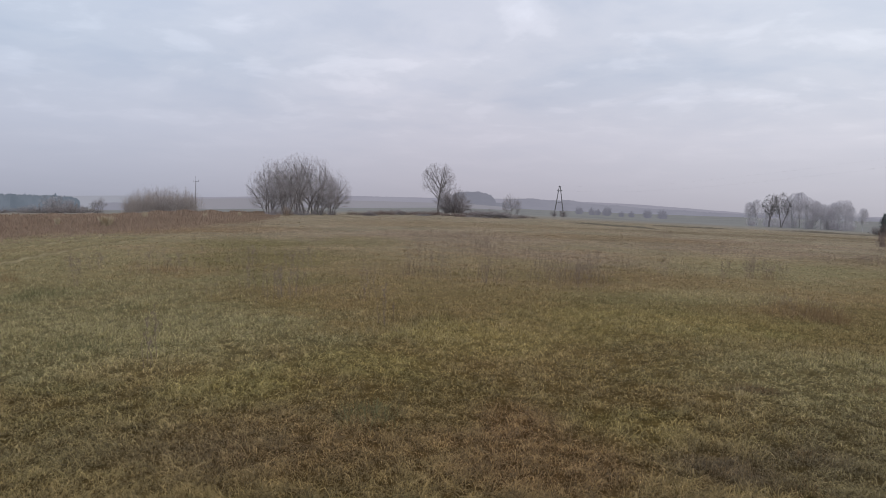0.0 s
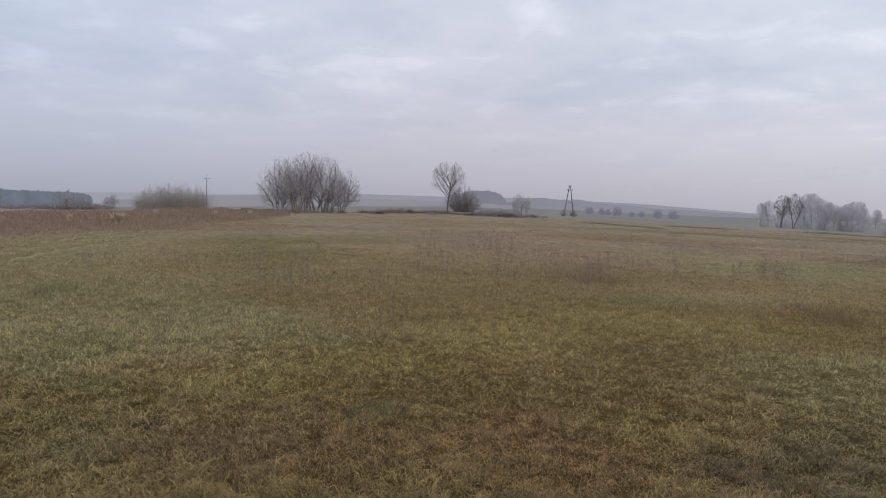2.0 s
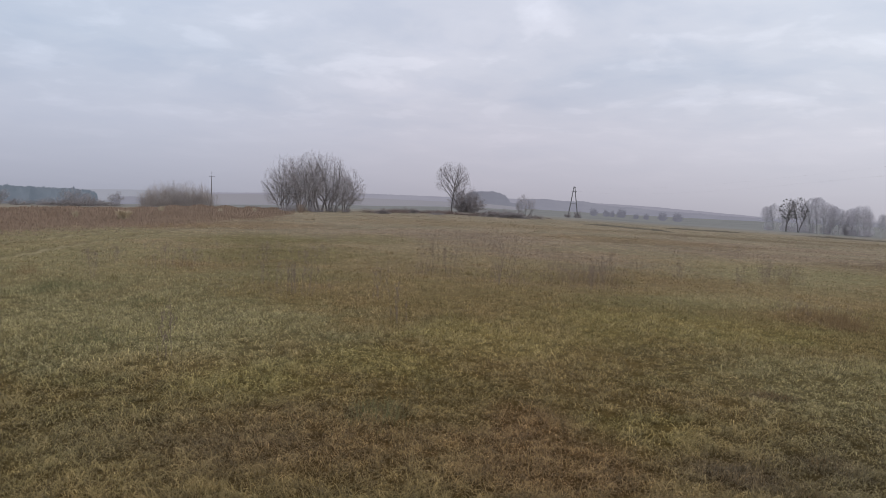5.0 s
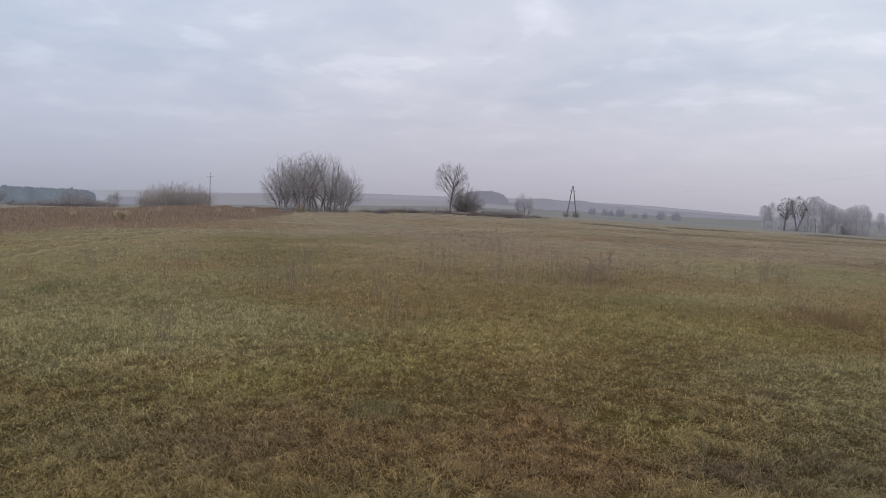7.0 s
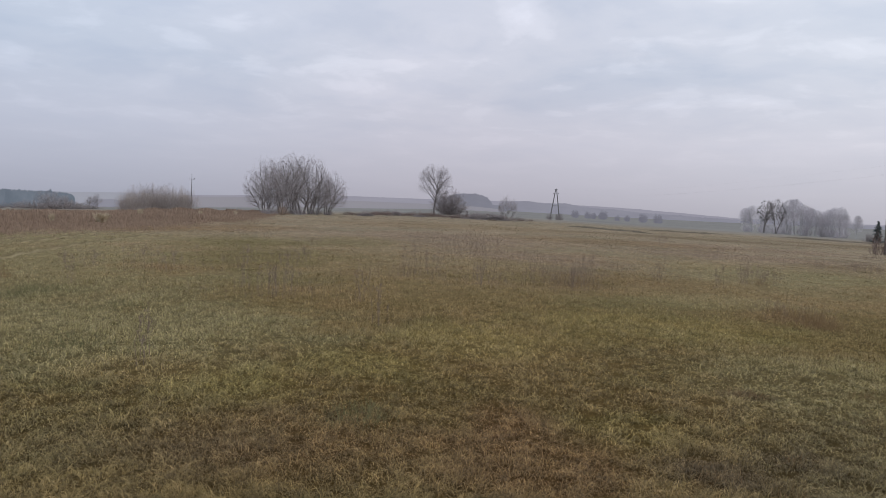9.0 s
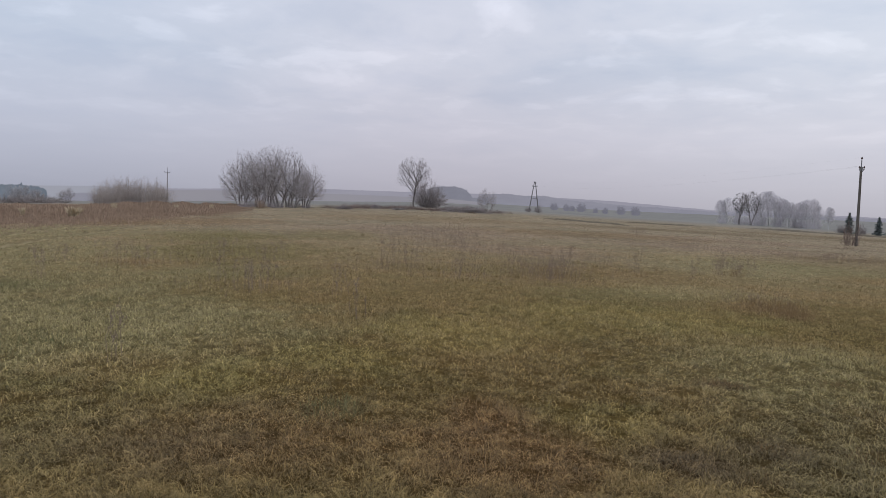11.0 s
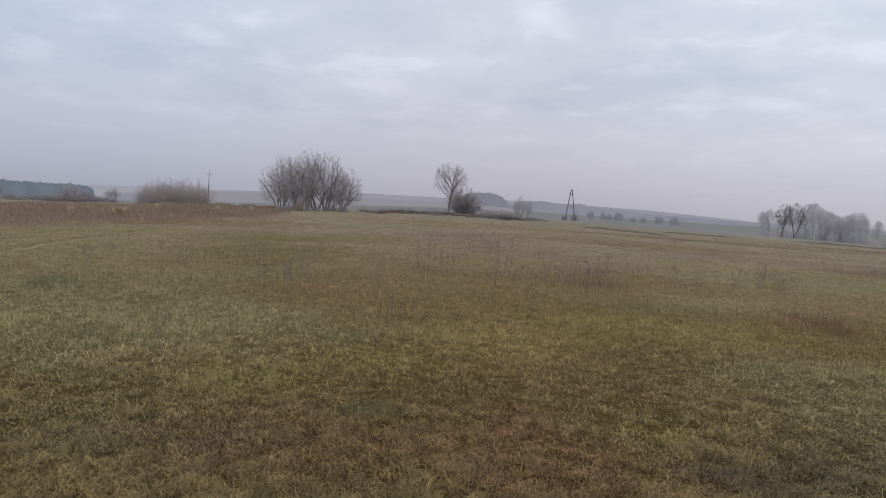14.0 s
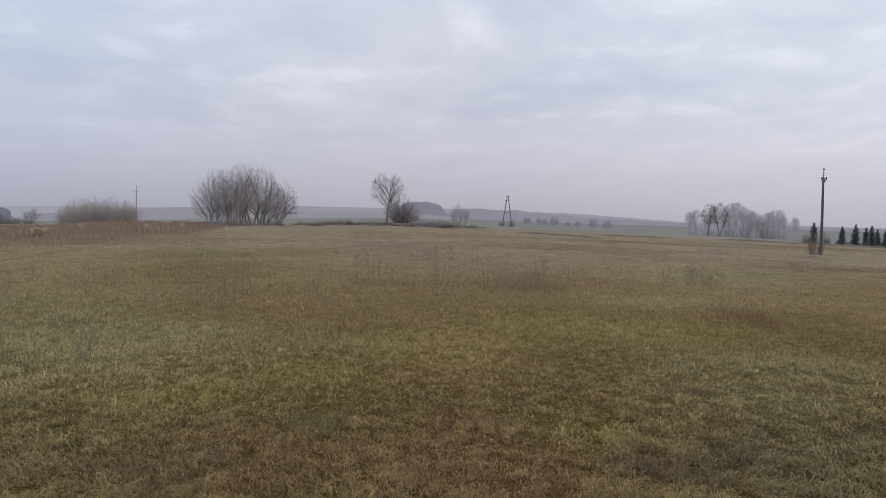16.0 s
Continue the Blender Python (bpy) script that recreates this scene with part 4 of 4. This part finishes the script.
# spruces
def spruce(rng, height):
    thing = new("spruce")
    part("trunk", sticks("trunk", [((0, 0, 0), (0, 0, height * 0.97), 0.14, 0.02)], 7), m_bark, thing)
    segs = []
    z = height * 0.06
    while z < height * 0.985:
        f = 1 - z / height
        reach = (0.05 + f ** 0.8 * 0.36) * height * 0.72 * rng.uniform(0.5, 1.2)
        for k in range(11):
            a = rng.uniform(0, 6.28)
            rl = reach * rng.uniform(0.4, 1.15)
            d = Vector((math.cos(a), math.sin(a), rng.uniform(-0.45, 0.0)))
            p, q = Vector((0, 0, z)), Vector((0, 0, z)) + d * rl
            q.z += rl * 0.05
            segs.append((p, q, 0.10 + 0.05 * f, 0.03))
            for t in (0.35, 0.55, 0.75, 0.95):
                b = p.lerp(q, t)
                for s in (-1, 1):
                    e = b + Vector((-d.y * s, d.x * s, -0.35)) * rl * 0.28 * (1.15 - t) + d * rl * 0.12
                    segs.append((b, e, 0.09, 0.03))
        z += height * 0.028
    part("needle_crown", sticks("needle_crown", segs, 2), m_needle, thing, "dark blue-green needled boughs")
    return tagged(thing, "dark narrow spruce standing in the mist", "spruce", "spruces beyond the meadow")


sp = spruce(rng_of(91), 4.8)
put(sp, 32.25, 150, 0, 0.88)
for az, dist, turn_, sc in ((34.1, 160, 50, 0.8), (34.95, 158, 100, 0.9), (35.6, 162, 170, 0.78), (35.95, 158, 220, 0.86), (36.3, 160, 270, 0.74), (36.85, 156, 320, 0.8), (37.6, 160, 20, 0.85), (38.4, 158, 75, 0.8)):
    again(sp, az, dist, turn_, sc)
rb_bush = bush_of("round_bush", rng_of(93), 2.7, 3.0, 120, 7, m_dark_twig, 0.010, "grey leafless bush among the spruces")
put(rb_bush, 31.75, 152, 0, 0.8)
again(rb_bush, 33.1, 156, 90, 0.8)

# round bushes on the far field; they glow, with haze put into their tone
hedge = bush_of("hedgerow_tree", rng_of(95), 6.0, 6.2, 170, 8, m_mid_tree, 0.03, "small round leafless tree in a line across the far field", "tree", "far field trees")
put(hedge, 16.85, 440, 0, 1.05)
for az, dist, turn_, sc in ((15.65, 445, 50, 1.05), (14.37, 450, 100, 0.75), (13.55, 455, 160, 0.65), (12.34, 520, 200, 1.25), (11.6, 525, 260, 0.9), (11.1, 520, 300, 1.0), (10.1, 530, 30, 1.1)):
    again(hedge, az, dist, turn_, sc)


# ---- poles and wires ----
def insulator(parent, x, y, z):
    s = [((x, y, z), (x, y, z + 0.10), 0.02, 0.02), ((x, y, z + 0.08), (x, y, z + 0.15), 0.075, 0.065), ((x, y, z + 0.15), (x, y, z + 0.24), 0.055, 0.035)]
    part("insulator", sticks("insulator", [(Vector(p), Vector(q), a, b) for p, q, a, b in s], 8), m_porcelain, parent, "brown porcelain insulator")


def single_pole(height, label, arm):
    thing = new("utility_pole")
    part("shaft", sticks("shaft", [(Vector((0, 0, -0.3)), Vector((0, 0, height * 0.88)), 0.115, 0.075)], 12), m_wood_pole, thing)
    part("top_rod", sticks("top_rod", [(Vector((0, 0, height * 0.85)), Vector((0.0, 0, height)), 0.05, 0.045)], 8), m_steel, thing)
    part("crossarm", sticks("crossarm", [(Vector((-arm, 0, height * 0.87)), Vector((arm, 0, height * 0.87)), 0.05, 0.05)], 6), m_steel, thing)
    for x in (-arm, arm):
        insulator(thing, x * 0.95, 0, height * 0.87)
    insulator(thing, 0, 0, height * 0.985)
    return tagged(thing, label, "utility pole")


def bracket_pole(height, label):
    """A round wooden pole with a steel top spike and a small side bracket."""
    thing = new("utility_pole")
    segs = []
    for i in range(8):
        a, b = i / 8, (i + 1) / 8
        segs.append((Vector((0.02 * math.sin(3 * a), 0, -0.3 + (height * 0.89 + 0.3) * a)), Vector((0.02 * math.sin(3 * b), 0, -0.3 + (height * 0.89 + 0.3) * b)), 0.125 - 0.045 * a, 0.125 - 0.045 * b))
    part("shaft", sticks("shaft", segs, 12), m_wood_pole, thing)
    part("top_rod", sticks("top_rod", [(Vector((0.02, 0, height * 0.84)), Vector((0.03, 0, height * 0.97)), 0.035, 0.03)], 8), m_steel, thing, "upright steel spike")
    part("bracket", sticks("bracket", [(Vector((-0.14, 0, height * 0.865)), Vector((0.30, 0, height * 0.865)), 0.045, 0.04),
                                       (Vector((0.02, 0, height * 0.82)), Vector((0.28, 0, height * 0.86)), 0.02, 0.02)], 6), m_steel, thing, "short steel side bracket")
    part("clamp", sticks("clamp", [(Vector((0.01, 0, height * 0.845)), Vector((0.01, 0, height * 0.89)), 0.12, 0.115)], 10), m_steel, thing, "steel clamp band")
    insulator(thing, 0.28, 0, height * 0.865)
    insulator(thing, -0.13, 0, height * 0.865)
    insulator(thing, 0.03, 0, height * 0.965)
    return tagged(thing, label, "utility pole")


pole_dist = 61.0
H_NEAR = top_at(32.7, pole_dist, 4.48)
near_pole = bracket_pole(H_NEAR, "tall dark wooden utility pole with side bracket in the meadow")
put(near_pole, 32.80, pole_dist, 10, 1.0, lean=(0, -1.2))
H_LEFT = top_at(-22.2, 190, 1.86)
left_pole = single_pole(H_LEFT, "distant dark utility pole with crossarm behind the willow thicket", 0.75)
put(left_pole, -22.22, 190, 0)


def a_frame(height):
    thing = new("a_frame_pole")
    for x in (-1.45, 1.45):
        part("leg", sticks("leg", [(Vector((x, 0, -0.3)), Vector((x * 0.09, 0, height * 0.95)), 0.16, 0.11)], 8), m_concrete, thing)
    part("brace", sticks("brace", [(Vector((-0.82, 0, height * 0.44)), Vector((0.82, 0, height * 0.44)), 0.07, 0.07)], 6), m_steel, thing)
    part("crossarm", sticks("crossarm", [(Vector((-0.75, 0, height * 0.81)), Vector((0.75, 0, height * 0.81)), 0.07, 0.07)], 6), m_steel, thing)
    part("cap", sticks("cap", [(Vector((-0.4, 0, height * 0.945)), Vector((0.4, 0, height * 0.945)), 0.08, 0.08)], 6), m_steel, thing)
    for x, z in ((-0.7, 0.81), (0.7, 0.81), (0, 0.95)):
        insulator(thing, x, 0, height * z)
    return tagged(thing, "weathered wooden A-frame power pole on the meadow's edge", "utility pole")


H_A = top_at(8.35, 192, 2.14)
put(a_frame(H_A), 8.36, 192, 0)


def wire(p, q, sag):
    cu = bpy.data.curves.new("power_line", "CURVE")
    cu.dimensions, cu.bevel_depth, cu.bevel_resolution = "3D", 0.0013, 1
    sp_ = cu.splines.new("POLY")
    sp_.points.add(40)
    for i in range(41):
        f = i / 40
        v = Vector(p).lerp(Vector(q), f)
        sp_.points[i].co = (v.x, v.y, v.z - 4 * sag * f * (1 - f), 1)
    ob = new("power_line", cu)
    cu.materials.append(m_cable)
    return tagged(ob, "thin sagging aluminium power line between poles", "power line", "power lines")


nx, ny, nz_ = spot(32.80, pole_dist)
ax, ay, az_ = spot(8.36, 192)
lx, ly, lz = spot(-22.22, 190)
for off, top_n, top_a in ((-0.13, 0.89, 0.84), (0.28, 0.89, 0.84), (0.03, 0.99, 0.98)):
    wire((nx + off, ny, nz_ + H_NEAR * top_n), (ax + off * 2, ay, az_ + H_A * top_a), 1.3)

# bare shoots at the near pole's foot
shoots = bush_of("pole_shrub", rng_of(97), 2.8, 2.4, 50, 8, m_bramble, 0.009, "bare upright shoots at the foot of the utility pole", "shrub", upright=0.55)
put(shoots, 32.4, 60.5, 0, (0.8, 0.8, 0.7))


# ---- tall rust-coloured weeds ----
def rust_weeds(count, seed):
    rs = np.random.RandomState(seed)
    az = rs.uniform(-42, -15.5, count)
    front = np.interp(az, [-42, -34, -25, -20, -17, -15.5], [26, 31, 40, 54, 70, 88])
    u = rs.rand(count)
    r = front * (0.94 + np.interp(az, [-24, -19], [0.09, 0.17]) * rs.randn(count)) + np.abs(rs.randn(count)) * 4 + u ** 1.1 * np.interp(az, [-22, -15.5], [60, 26])
    a = np.radians(az)
    x, y = r * np.sin(a), r * np.cos(a)
    z = ground_z(x, y)
    clump = 0.78 + 0.28 * np.sin(0.31 * x + 1) * np.sin(0.23 * y) + 0.14 * np.sin(1.7 * x + 0.6 * y)
    h = (0.34 + 0.42 * rs.rand(count)) * clump * np.interp(r - front, [-8, -2, 6, 18, 34], [0.08, 0.16, 0.40, 0.85, 1.12]) * np.interp(az, [-31, -25, -21, -18.5, -16], [0.6, 0.9, 1.05, 0.95, 0.4])
    ln = rs.normal(0, 0.16, (count, 2))
    f = rs.uniform(0, 6.28, count)
    w = 0.016 * (r / 40) ** 0.8 * (0.6 + rs.rand(count))
    o = np.stack([np.cos(f) * w, np.sin(f) * w, 0 * w], 1)
    b = np.stack([x, y, z - 0.02], 1)
    t = np.stack([x + ln[:, 0] * h, y + ln[:, 1] * h, z + h], 1)
    m = b * 0.45 + t * 0.55
    v = np.stack([b - o * 0.4, b + o * 0.4, m + o * 1.7, m - o * 1.7, t + o * 0.9, t - o * 0.9], 1).reshape(-1, 3)
    k = np.arange(count)[:, None] * 6
    q = np.concatenate([k, k + 1, k + 2, k + 3, k + 3, k + 2, k + 4, k + 5], 1).reshape(-1, 4)
    ob = part("tall_weeds", quads_mesh("tall_weeds", v, q), m_rust_weed, None)
    return tagged(ob, "broad band of rust-brown dead tall weeds", "weeds", kind="stuff")


rust_weeds(48000, 3)


def tussock(rng, height, n):
    segs = []
    for _ in range(n):
        a, t = rng.uniform(0, 6.28), rng.uniform(0.02, 0.3)
        p = Vector((math.cos(a) * 0.15 * rng.random(), math.sin(a) * 0.15 * rng.random(), 0))
        h = height * rng.uniform(0.6, 1.1)
        m = p + Vector((math.cos(a) * math.sin(t * 0.5), math.sin(a) * math.sin(t * 0.5), math.cos(t * 0.5))) * h * 0.6
        q = m + Vector((math.cos(a) * math.sin(t * 1.5), math.sin(a) * math.sin(t * 1.5), math.cos(t * 1.5))) * h * 0.45
        segs += [(p, m, 0.012, 0.012), (m, q, 0.012, 0.006)]
    return segs


tus = new("grass_tussock")
part("blades", sticks("blades", tussock(rng_of(101), 1.0, 260), 2), m_straw_tuft, tus)
tagged(tus, "tall pale straw tussock among rust-brown weeds", "grass tussock", "pale tussocks")
put(tus, -28.7, 46, 0, (1.7, 1.7, 0.7))
for az, dist, sc in ((-26.0, 60, 0.8), (-21.5, 66, 0.7), (-18.8, 74, 0.7), (-32.0, 46, 0.6)):
    again(tus, az, dist, az * 9, sc)


# ---- dry weed stalks on the meadow ----
def weed_clump(rng, n, height, wide):
    thing = new("dry_weed")
    for _ in range(n):
        p = Vector((rng.gauss(0, wide), rng.gauss(0, wide), -0.02))
        d = Vector((rng.gauss(0, 0.12), rng.gauss(0, 0.12), 1)).normalized()
        h = height * rng.uniform(0.5, 1.1)
        m, q = p + d * h * 0.6, p + d * h + Vector((rng.gauss(0, 0.03), rng.gauss(0, 0.03), 0))
        stems, heads = [(p, m, 0.0034, 0.0028), (m, q, 0.0028, 0.0017)], []
        for _ in range(6):
            b = m.lerp(q, rng.random())
            e = b + Vector((rng.gauss(0, 0.5), rng.gauss(0, 0.5), 0.8)).normalized() * h * rng.uniform(0.06, 0.18)
            stems.append((b, e, 0.0022, 0.0016))
            heads.append((e, e + Vector((0, 0, 0.025)), 0.006, 0.004))
        stalk = part("stalk", sticks("stalk", stems, 3), m_weed, thing)
        tagged(part("seed_head", sticks("seed_head", heads, 3), m_weed, stalk), kind="stuff")
    return tagged(thing, "clump of thin dry brown weed stalks in the grass", "weed", "dry weeds on the meadow")


weeds = [weed_clump(rng_of(111), 14, 0.62, 0.16), weed_clump(rng_of(112), 8, 0.7, 0.10), weed_clump(rng_of(113), 24, 0.5, 0.30), weed_clump(rng_of(114), 5, 0.55, 0.07)]
WEED_SPOTS = [(-5.75, 17.6, 0), (-4.05, 12.5, 3), (-3.15, 11.5, 0), (-1.1, 15.9, 1), (0.68, 14.1, 1), (0.43, 14.2, 3), (2.3, 15.8, 2), (3.0, 15.8, 0),
              (8.5, 18.5, 2), (-7.45, 12.4, 1), (-6.8, 14.85, 2), (12.1, 30.8, 0), (11.8, 32.4, 0), (16.3, 26.5, 2), (-1.55, 11.3, 3), (-1.1, 9.45, 3), (-3.15, 6.4, 3),
              (5.3, 17.0, 3), (2.7, 15.2, 0), (3.3, 16.2, 1), (-0.7, 16.4, 0), (8.2, 18.8, 1), (-3.4, 11.9, 3), (-4.3, 17.2, 2)]
rw = rng_of(120)
for _ in range(12):
    r, a = rw.uniform(14, 55), radians(rw.uniform(-32, 36))
    WEED_SPOTS.append((r * math.sin(a), r * math.cos(a), rw.randrange(4)))
used = set()
for x, y, k in WEED_SPOTS:
    m = pose(x, y, gz(x, y), 0, 0, rw.uniform(0, 360))
    s = Matrix.Scale(rw.uniform(0.75, 1.15), 4)
    if k not in used:
        used.add(k)
        weeds[k].matrix_basis = m @ s
    else:
        copy_thing(weeds[k], Matrix()).matrix_basis = m @ s


def weed_stand(x0, y0, sx, sy, count, height, seed):
    """A thin haze of dead upright stems over a stretch of grass."""
    rs = np.random.RandomState(seed)
    x, y = x0 + rs.normal(0, sx, count), y0 + rs.normal(0, sy, count)
    z = ground_z(x, y) - 0.02
    h = height * (0.45 + 0.75 * rs.rand(count)) * np.exp(-((x - x0) / sx) ** 2 / 8)
    lean_ = rs.normal(0, 0.13, (count, 2))
    segs = []
    for i in range(count):
        p = Vector((x[i], y[i], z[i]))
        q = p + Vector((lean_[i, 0], lean_[i, 1], 1)) * h[i]
        w = 0.0013 * (y[i] / 15) ** 0.6
        segs.append((p, q, w * 1.3, w))
        for _ in range(3):
            b = p.lerp(q, rs.uniform(0.45, 1.0))
            e = b + Vector((rs.normal(0, 0.5), rs.normal(0, 0.5), 0.9)).normalized() * h[i] * rs.uniform(0.1, 0.3)
            segs.append((b, e, w, w * 0.8))
    ob = part("weed_stand", sticks("weed_stand", segs, 2), m_weed, None)
    return tagged(ob, "thin stand of dead upright brown weeds in the grass", "weeds", kind="stuff")


for k, (wx, wy, wsx, wsy, wn_, wh) in enumerate((
        (1.2, 24.5, 1.6, 3.0, 520, 0.40), (-0.4, 34.0, 2.4, 4.0, 700, 0.42), (2.9, 16.2, 0.7, 1.2, 240, 0.42), (5.0, 19.5, 1.6, 1.6, 300, 0.32), (-1.0, 16.0, 0.9, 1.2, 160, 0.36), (0.8, 15.0, 0.8, 1.0, 160, 0.36),
        (-5.6, 17.6, 0.9, 1.6, 200, 0.34), (-3.4, 12.0, 0.7, 0.8, 100, 0.32), (9.4, 20.7, 0.4, 0.4, 90, 0.42), (12.0, 31.0, 2.2, 2.0, 300, 0.36), (16.5, 27.5, 1.6, 1.5, 240, 0.36), (6.2, 12.2, 0.45, 0.5, 160, 0.24),
        (8.0, 34.0, 3.0, 3.0, 300, 0.34), (-9.0, 32.0, 2.0, 4.0, 240, 0.34))):
    weed_stand(wx, wy, wsx, wsy, wn_, wh, 300 + k)


def earth_bank(points, wide, high, seed):
    """A low uneven ridge of dark turned soil along a line on the ground."""
    rs = np.random.RandomState(seed)
    px_, py_ = np.array([p[0] for p in points], float), np.array([p[1] for p in points], float)
    f = np.linspace(0, len(points) - 1, 60)
    x, y = np.interp(f, np.arange(len(points)), px_), np.interp(f, np.arange(len(points)), py_)
    d = np.stack([np.gradient(x), np.gradient(y)], 1)
    d /= np.linalg.norm(d, axis=1)[:, None]
    nrm = np.stack([-d[:, 1], d[:, 0]], 1)
    cols = []
    taper = np.clip(np.minimum(f, f[-1] - f) / f[-1] * 6, 0.05, 1)
    for off_, hh in ((-1.0, -0.03), (-0.5, 0.6), (0.0, 1.0), (0.45, 0.7), (1.0, -0.03)):
        jit = rs.uniform(0.6, 1.3, len(f))
        qx, qy = x + nrm[:, 0] * wide * off_ * taper, y + nrm[:, 1] * wide * off_ * taper
        cols.append(np.stack([qx, qy, ground_z(qx, qy) + high * hh * jit * taper], 1))
    v = np.stack(cols, 1).reshape(-1, 3)
    i, j = np.meshgrid(np.arange(len(f) - 1), np.arange(4), indexing="ij")
    a = (i * 5 + j).ravel()
    ob = part("earth_bank", quads_mesh("earth_bank", v, np.stack([a, a + 1, a + 6, a + 5], 1)), m_bank, None)
    return tagged(ob, "low ridge of dark turned soil across the meadow", "earth bank", "earth banks")


m_bank = mottled("turned_soil", (0.075, 0.062, 0.048), (0.16, 0.135, 0.10), 1.2)
earth_bank([(14.5, 92), (18.0, 87), (20.0, 80), (22.0, 73)], 0.35, 0.20, 401)
earth_bank([(29.0, 102), (35.0, 100), (41.0, 101)], 0.40, 0.22, 402)
earth_bank([(56.0, 121), (64.0, 112), (72.0, 108), (82.0, 100)], 0.7, 0.25, 403)


# ---- far distance ----
def ridge(name, mat, dist, depth, profile, rough, step, seed, base_el):
    """A far wooded rise or mist strip: a broad mound whose crest follows elevation angles, with a ragged edge of
    treetops where rough.
    """
    rs = np.random.RandomState(seed)
    azs = np.arange(profile[0][0], profile[-1][0], step)
    el = np.interp(azs, [p[0] for p in profile], [p[1] for p in profile])
    jag = np.convolve(rs.randn(len(azs) + 8), np.ones(3) / 3, "same")[4:-4] * rough + np.convolve(rs.randn(len(azs) + 60), np.ones(25) / 25, "same")[30:-30] * rough * 3
    a = np.radians(azs)
    top = 1.7 + dist * np.tan(np.radians(el + jag))
    low = 1.7 + dist * math.tan(radians(base_el))
    rows_ = []
    for d_, z_ in ((dist - depth * 0.5, np.minimum(top, low)), (dist, top * 0.6 + low * 0.4), (dist + depth * 0.25, top), (dist + depth, np.minimum(top, low) - 6)):
        rows_.append(np.stack([d_ * np.sin(a), d_ * np.cos(a), z_], 1))
    v = np.concatenate(rows_)
    n = len(azs)
    quads_ = []
    for k in range(3):
        i = np.arange(n - 1) + k * n
        quads_.append(np.stack([i, i + 1, i + 1 + n, i + n], 1))
    ob = part(name, quads_mesh(name, v, np.concatenate(quads_)), mat, None)
    return tagged(ob, "far rise on the horizon, mist put into its glowing colour", "hills", kind="structure")


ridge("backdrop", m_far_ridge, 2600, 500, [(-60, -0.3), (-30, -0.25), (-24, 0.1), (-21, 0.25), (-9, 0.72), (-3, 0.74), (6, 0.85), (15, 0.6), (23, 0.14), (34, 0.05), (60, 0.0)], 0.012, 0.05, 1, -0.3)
# added glowing strips of painted mist, hiding the far ground behind
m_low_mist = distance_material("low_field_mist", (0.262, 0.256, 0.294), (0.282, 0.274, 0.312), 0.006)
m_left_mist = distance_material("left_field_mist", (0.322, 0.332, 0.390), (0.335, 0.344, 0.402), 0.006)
ridge("backdrop_field_mist", m_low_mist, 640, 120, [(-23.5, 0.0), (-19, 0.2), (-9, 0.30), (0, 0.30), (3.5, 0.1), (5.5, -0.5)], 0.0, 0.1, 7, -1.4)
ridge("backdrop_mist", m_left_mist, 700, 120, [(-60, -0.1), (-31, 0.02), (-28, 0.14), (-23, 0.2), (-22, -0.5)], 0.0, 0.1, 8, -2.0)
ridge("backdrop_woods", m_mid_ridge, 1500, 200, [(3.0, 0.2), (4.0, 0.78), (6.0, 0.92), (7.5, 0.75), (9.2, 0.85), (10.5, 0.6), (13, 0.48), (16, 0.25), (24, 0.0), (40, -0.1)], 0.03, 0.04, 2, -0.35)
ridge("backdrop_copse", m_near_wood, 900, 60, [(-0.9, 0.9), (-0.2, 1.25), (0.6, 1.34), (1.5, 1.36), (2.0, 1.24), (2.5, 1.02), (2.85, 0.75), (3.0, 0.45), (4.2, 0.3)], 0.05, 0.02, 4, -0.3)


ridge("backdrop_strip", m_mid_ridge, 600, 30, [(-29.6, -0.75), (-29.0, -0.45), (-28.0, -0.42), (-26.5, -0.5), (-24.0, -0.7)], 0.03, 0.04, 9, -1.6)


def conifer_wood(count, seed):
    """Crowns of a distant pine wood, close together, glowing in a painted haze tone."""
    rs = np.random.RandomState(seed)
    vs, qs, k = [], [], 0
    for i in range(count):
        az = rs.uniform(-44, -30.7)
        d = rs.uniform(460, 540)
        x, y, z = spot(az, d)
        top = 1.7 + d * math.tan(radians(np.interp(az, [-44, -34, -31.5, -30.2], [-0.02, -0.06, -0.09, -0.35]) + rs.normal(0, 0.06)))
        w = rs.uniform(1.4, 2.6)
        prof = [(z - 0.5, 0.9), (z + (top - z) * 0.5, 1.0), (z + (top - z) * 0.8, 0.75), (top, 0.18)]
        ph = rs.rand() * 6.28
        for zz, f in prof:
            for s in range(6):
                j = w * f * rs.uniform(0.75, 1.2)
                vs.append((x + j * math.cos(ph + s * 1.047), y + j * math.sin(ph + s * 1.047), zz + rs.normal(0, 0.2)))
        for q in range(3):
            for s in range(6):
                b = k + q * 6
                qs.append((b + s, b + (s + 1) % 6, b + 6 + (s + 1) % 6, b + 6 + s))
        k += 24
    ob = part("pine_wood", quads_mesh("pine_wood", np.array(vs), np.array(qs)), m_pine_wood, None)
    return tagged(ob, "distant dark pine wood, blue-grey haze put into its glowing colour", "woods", kind="stuff")


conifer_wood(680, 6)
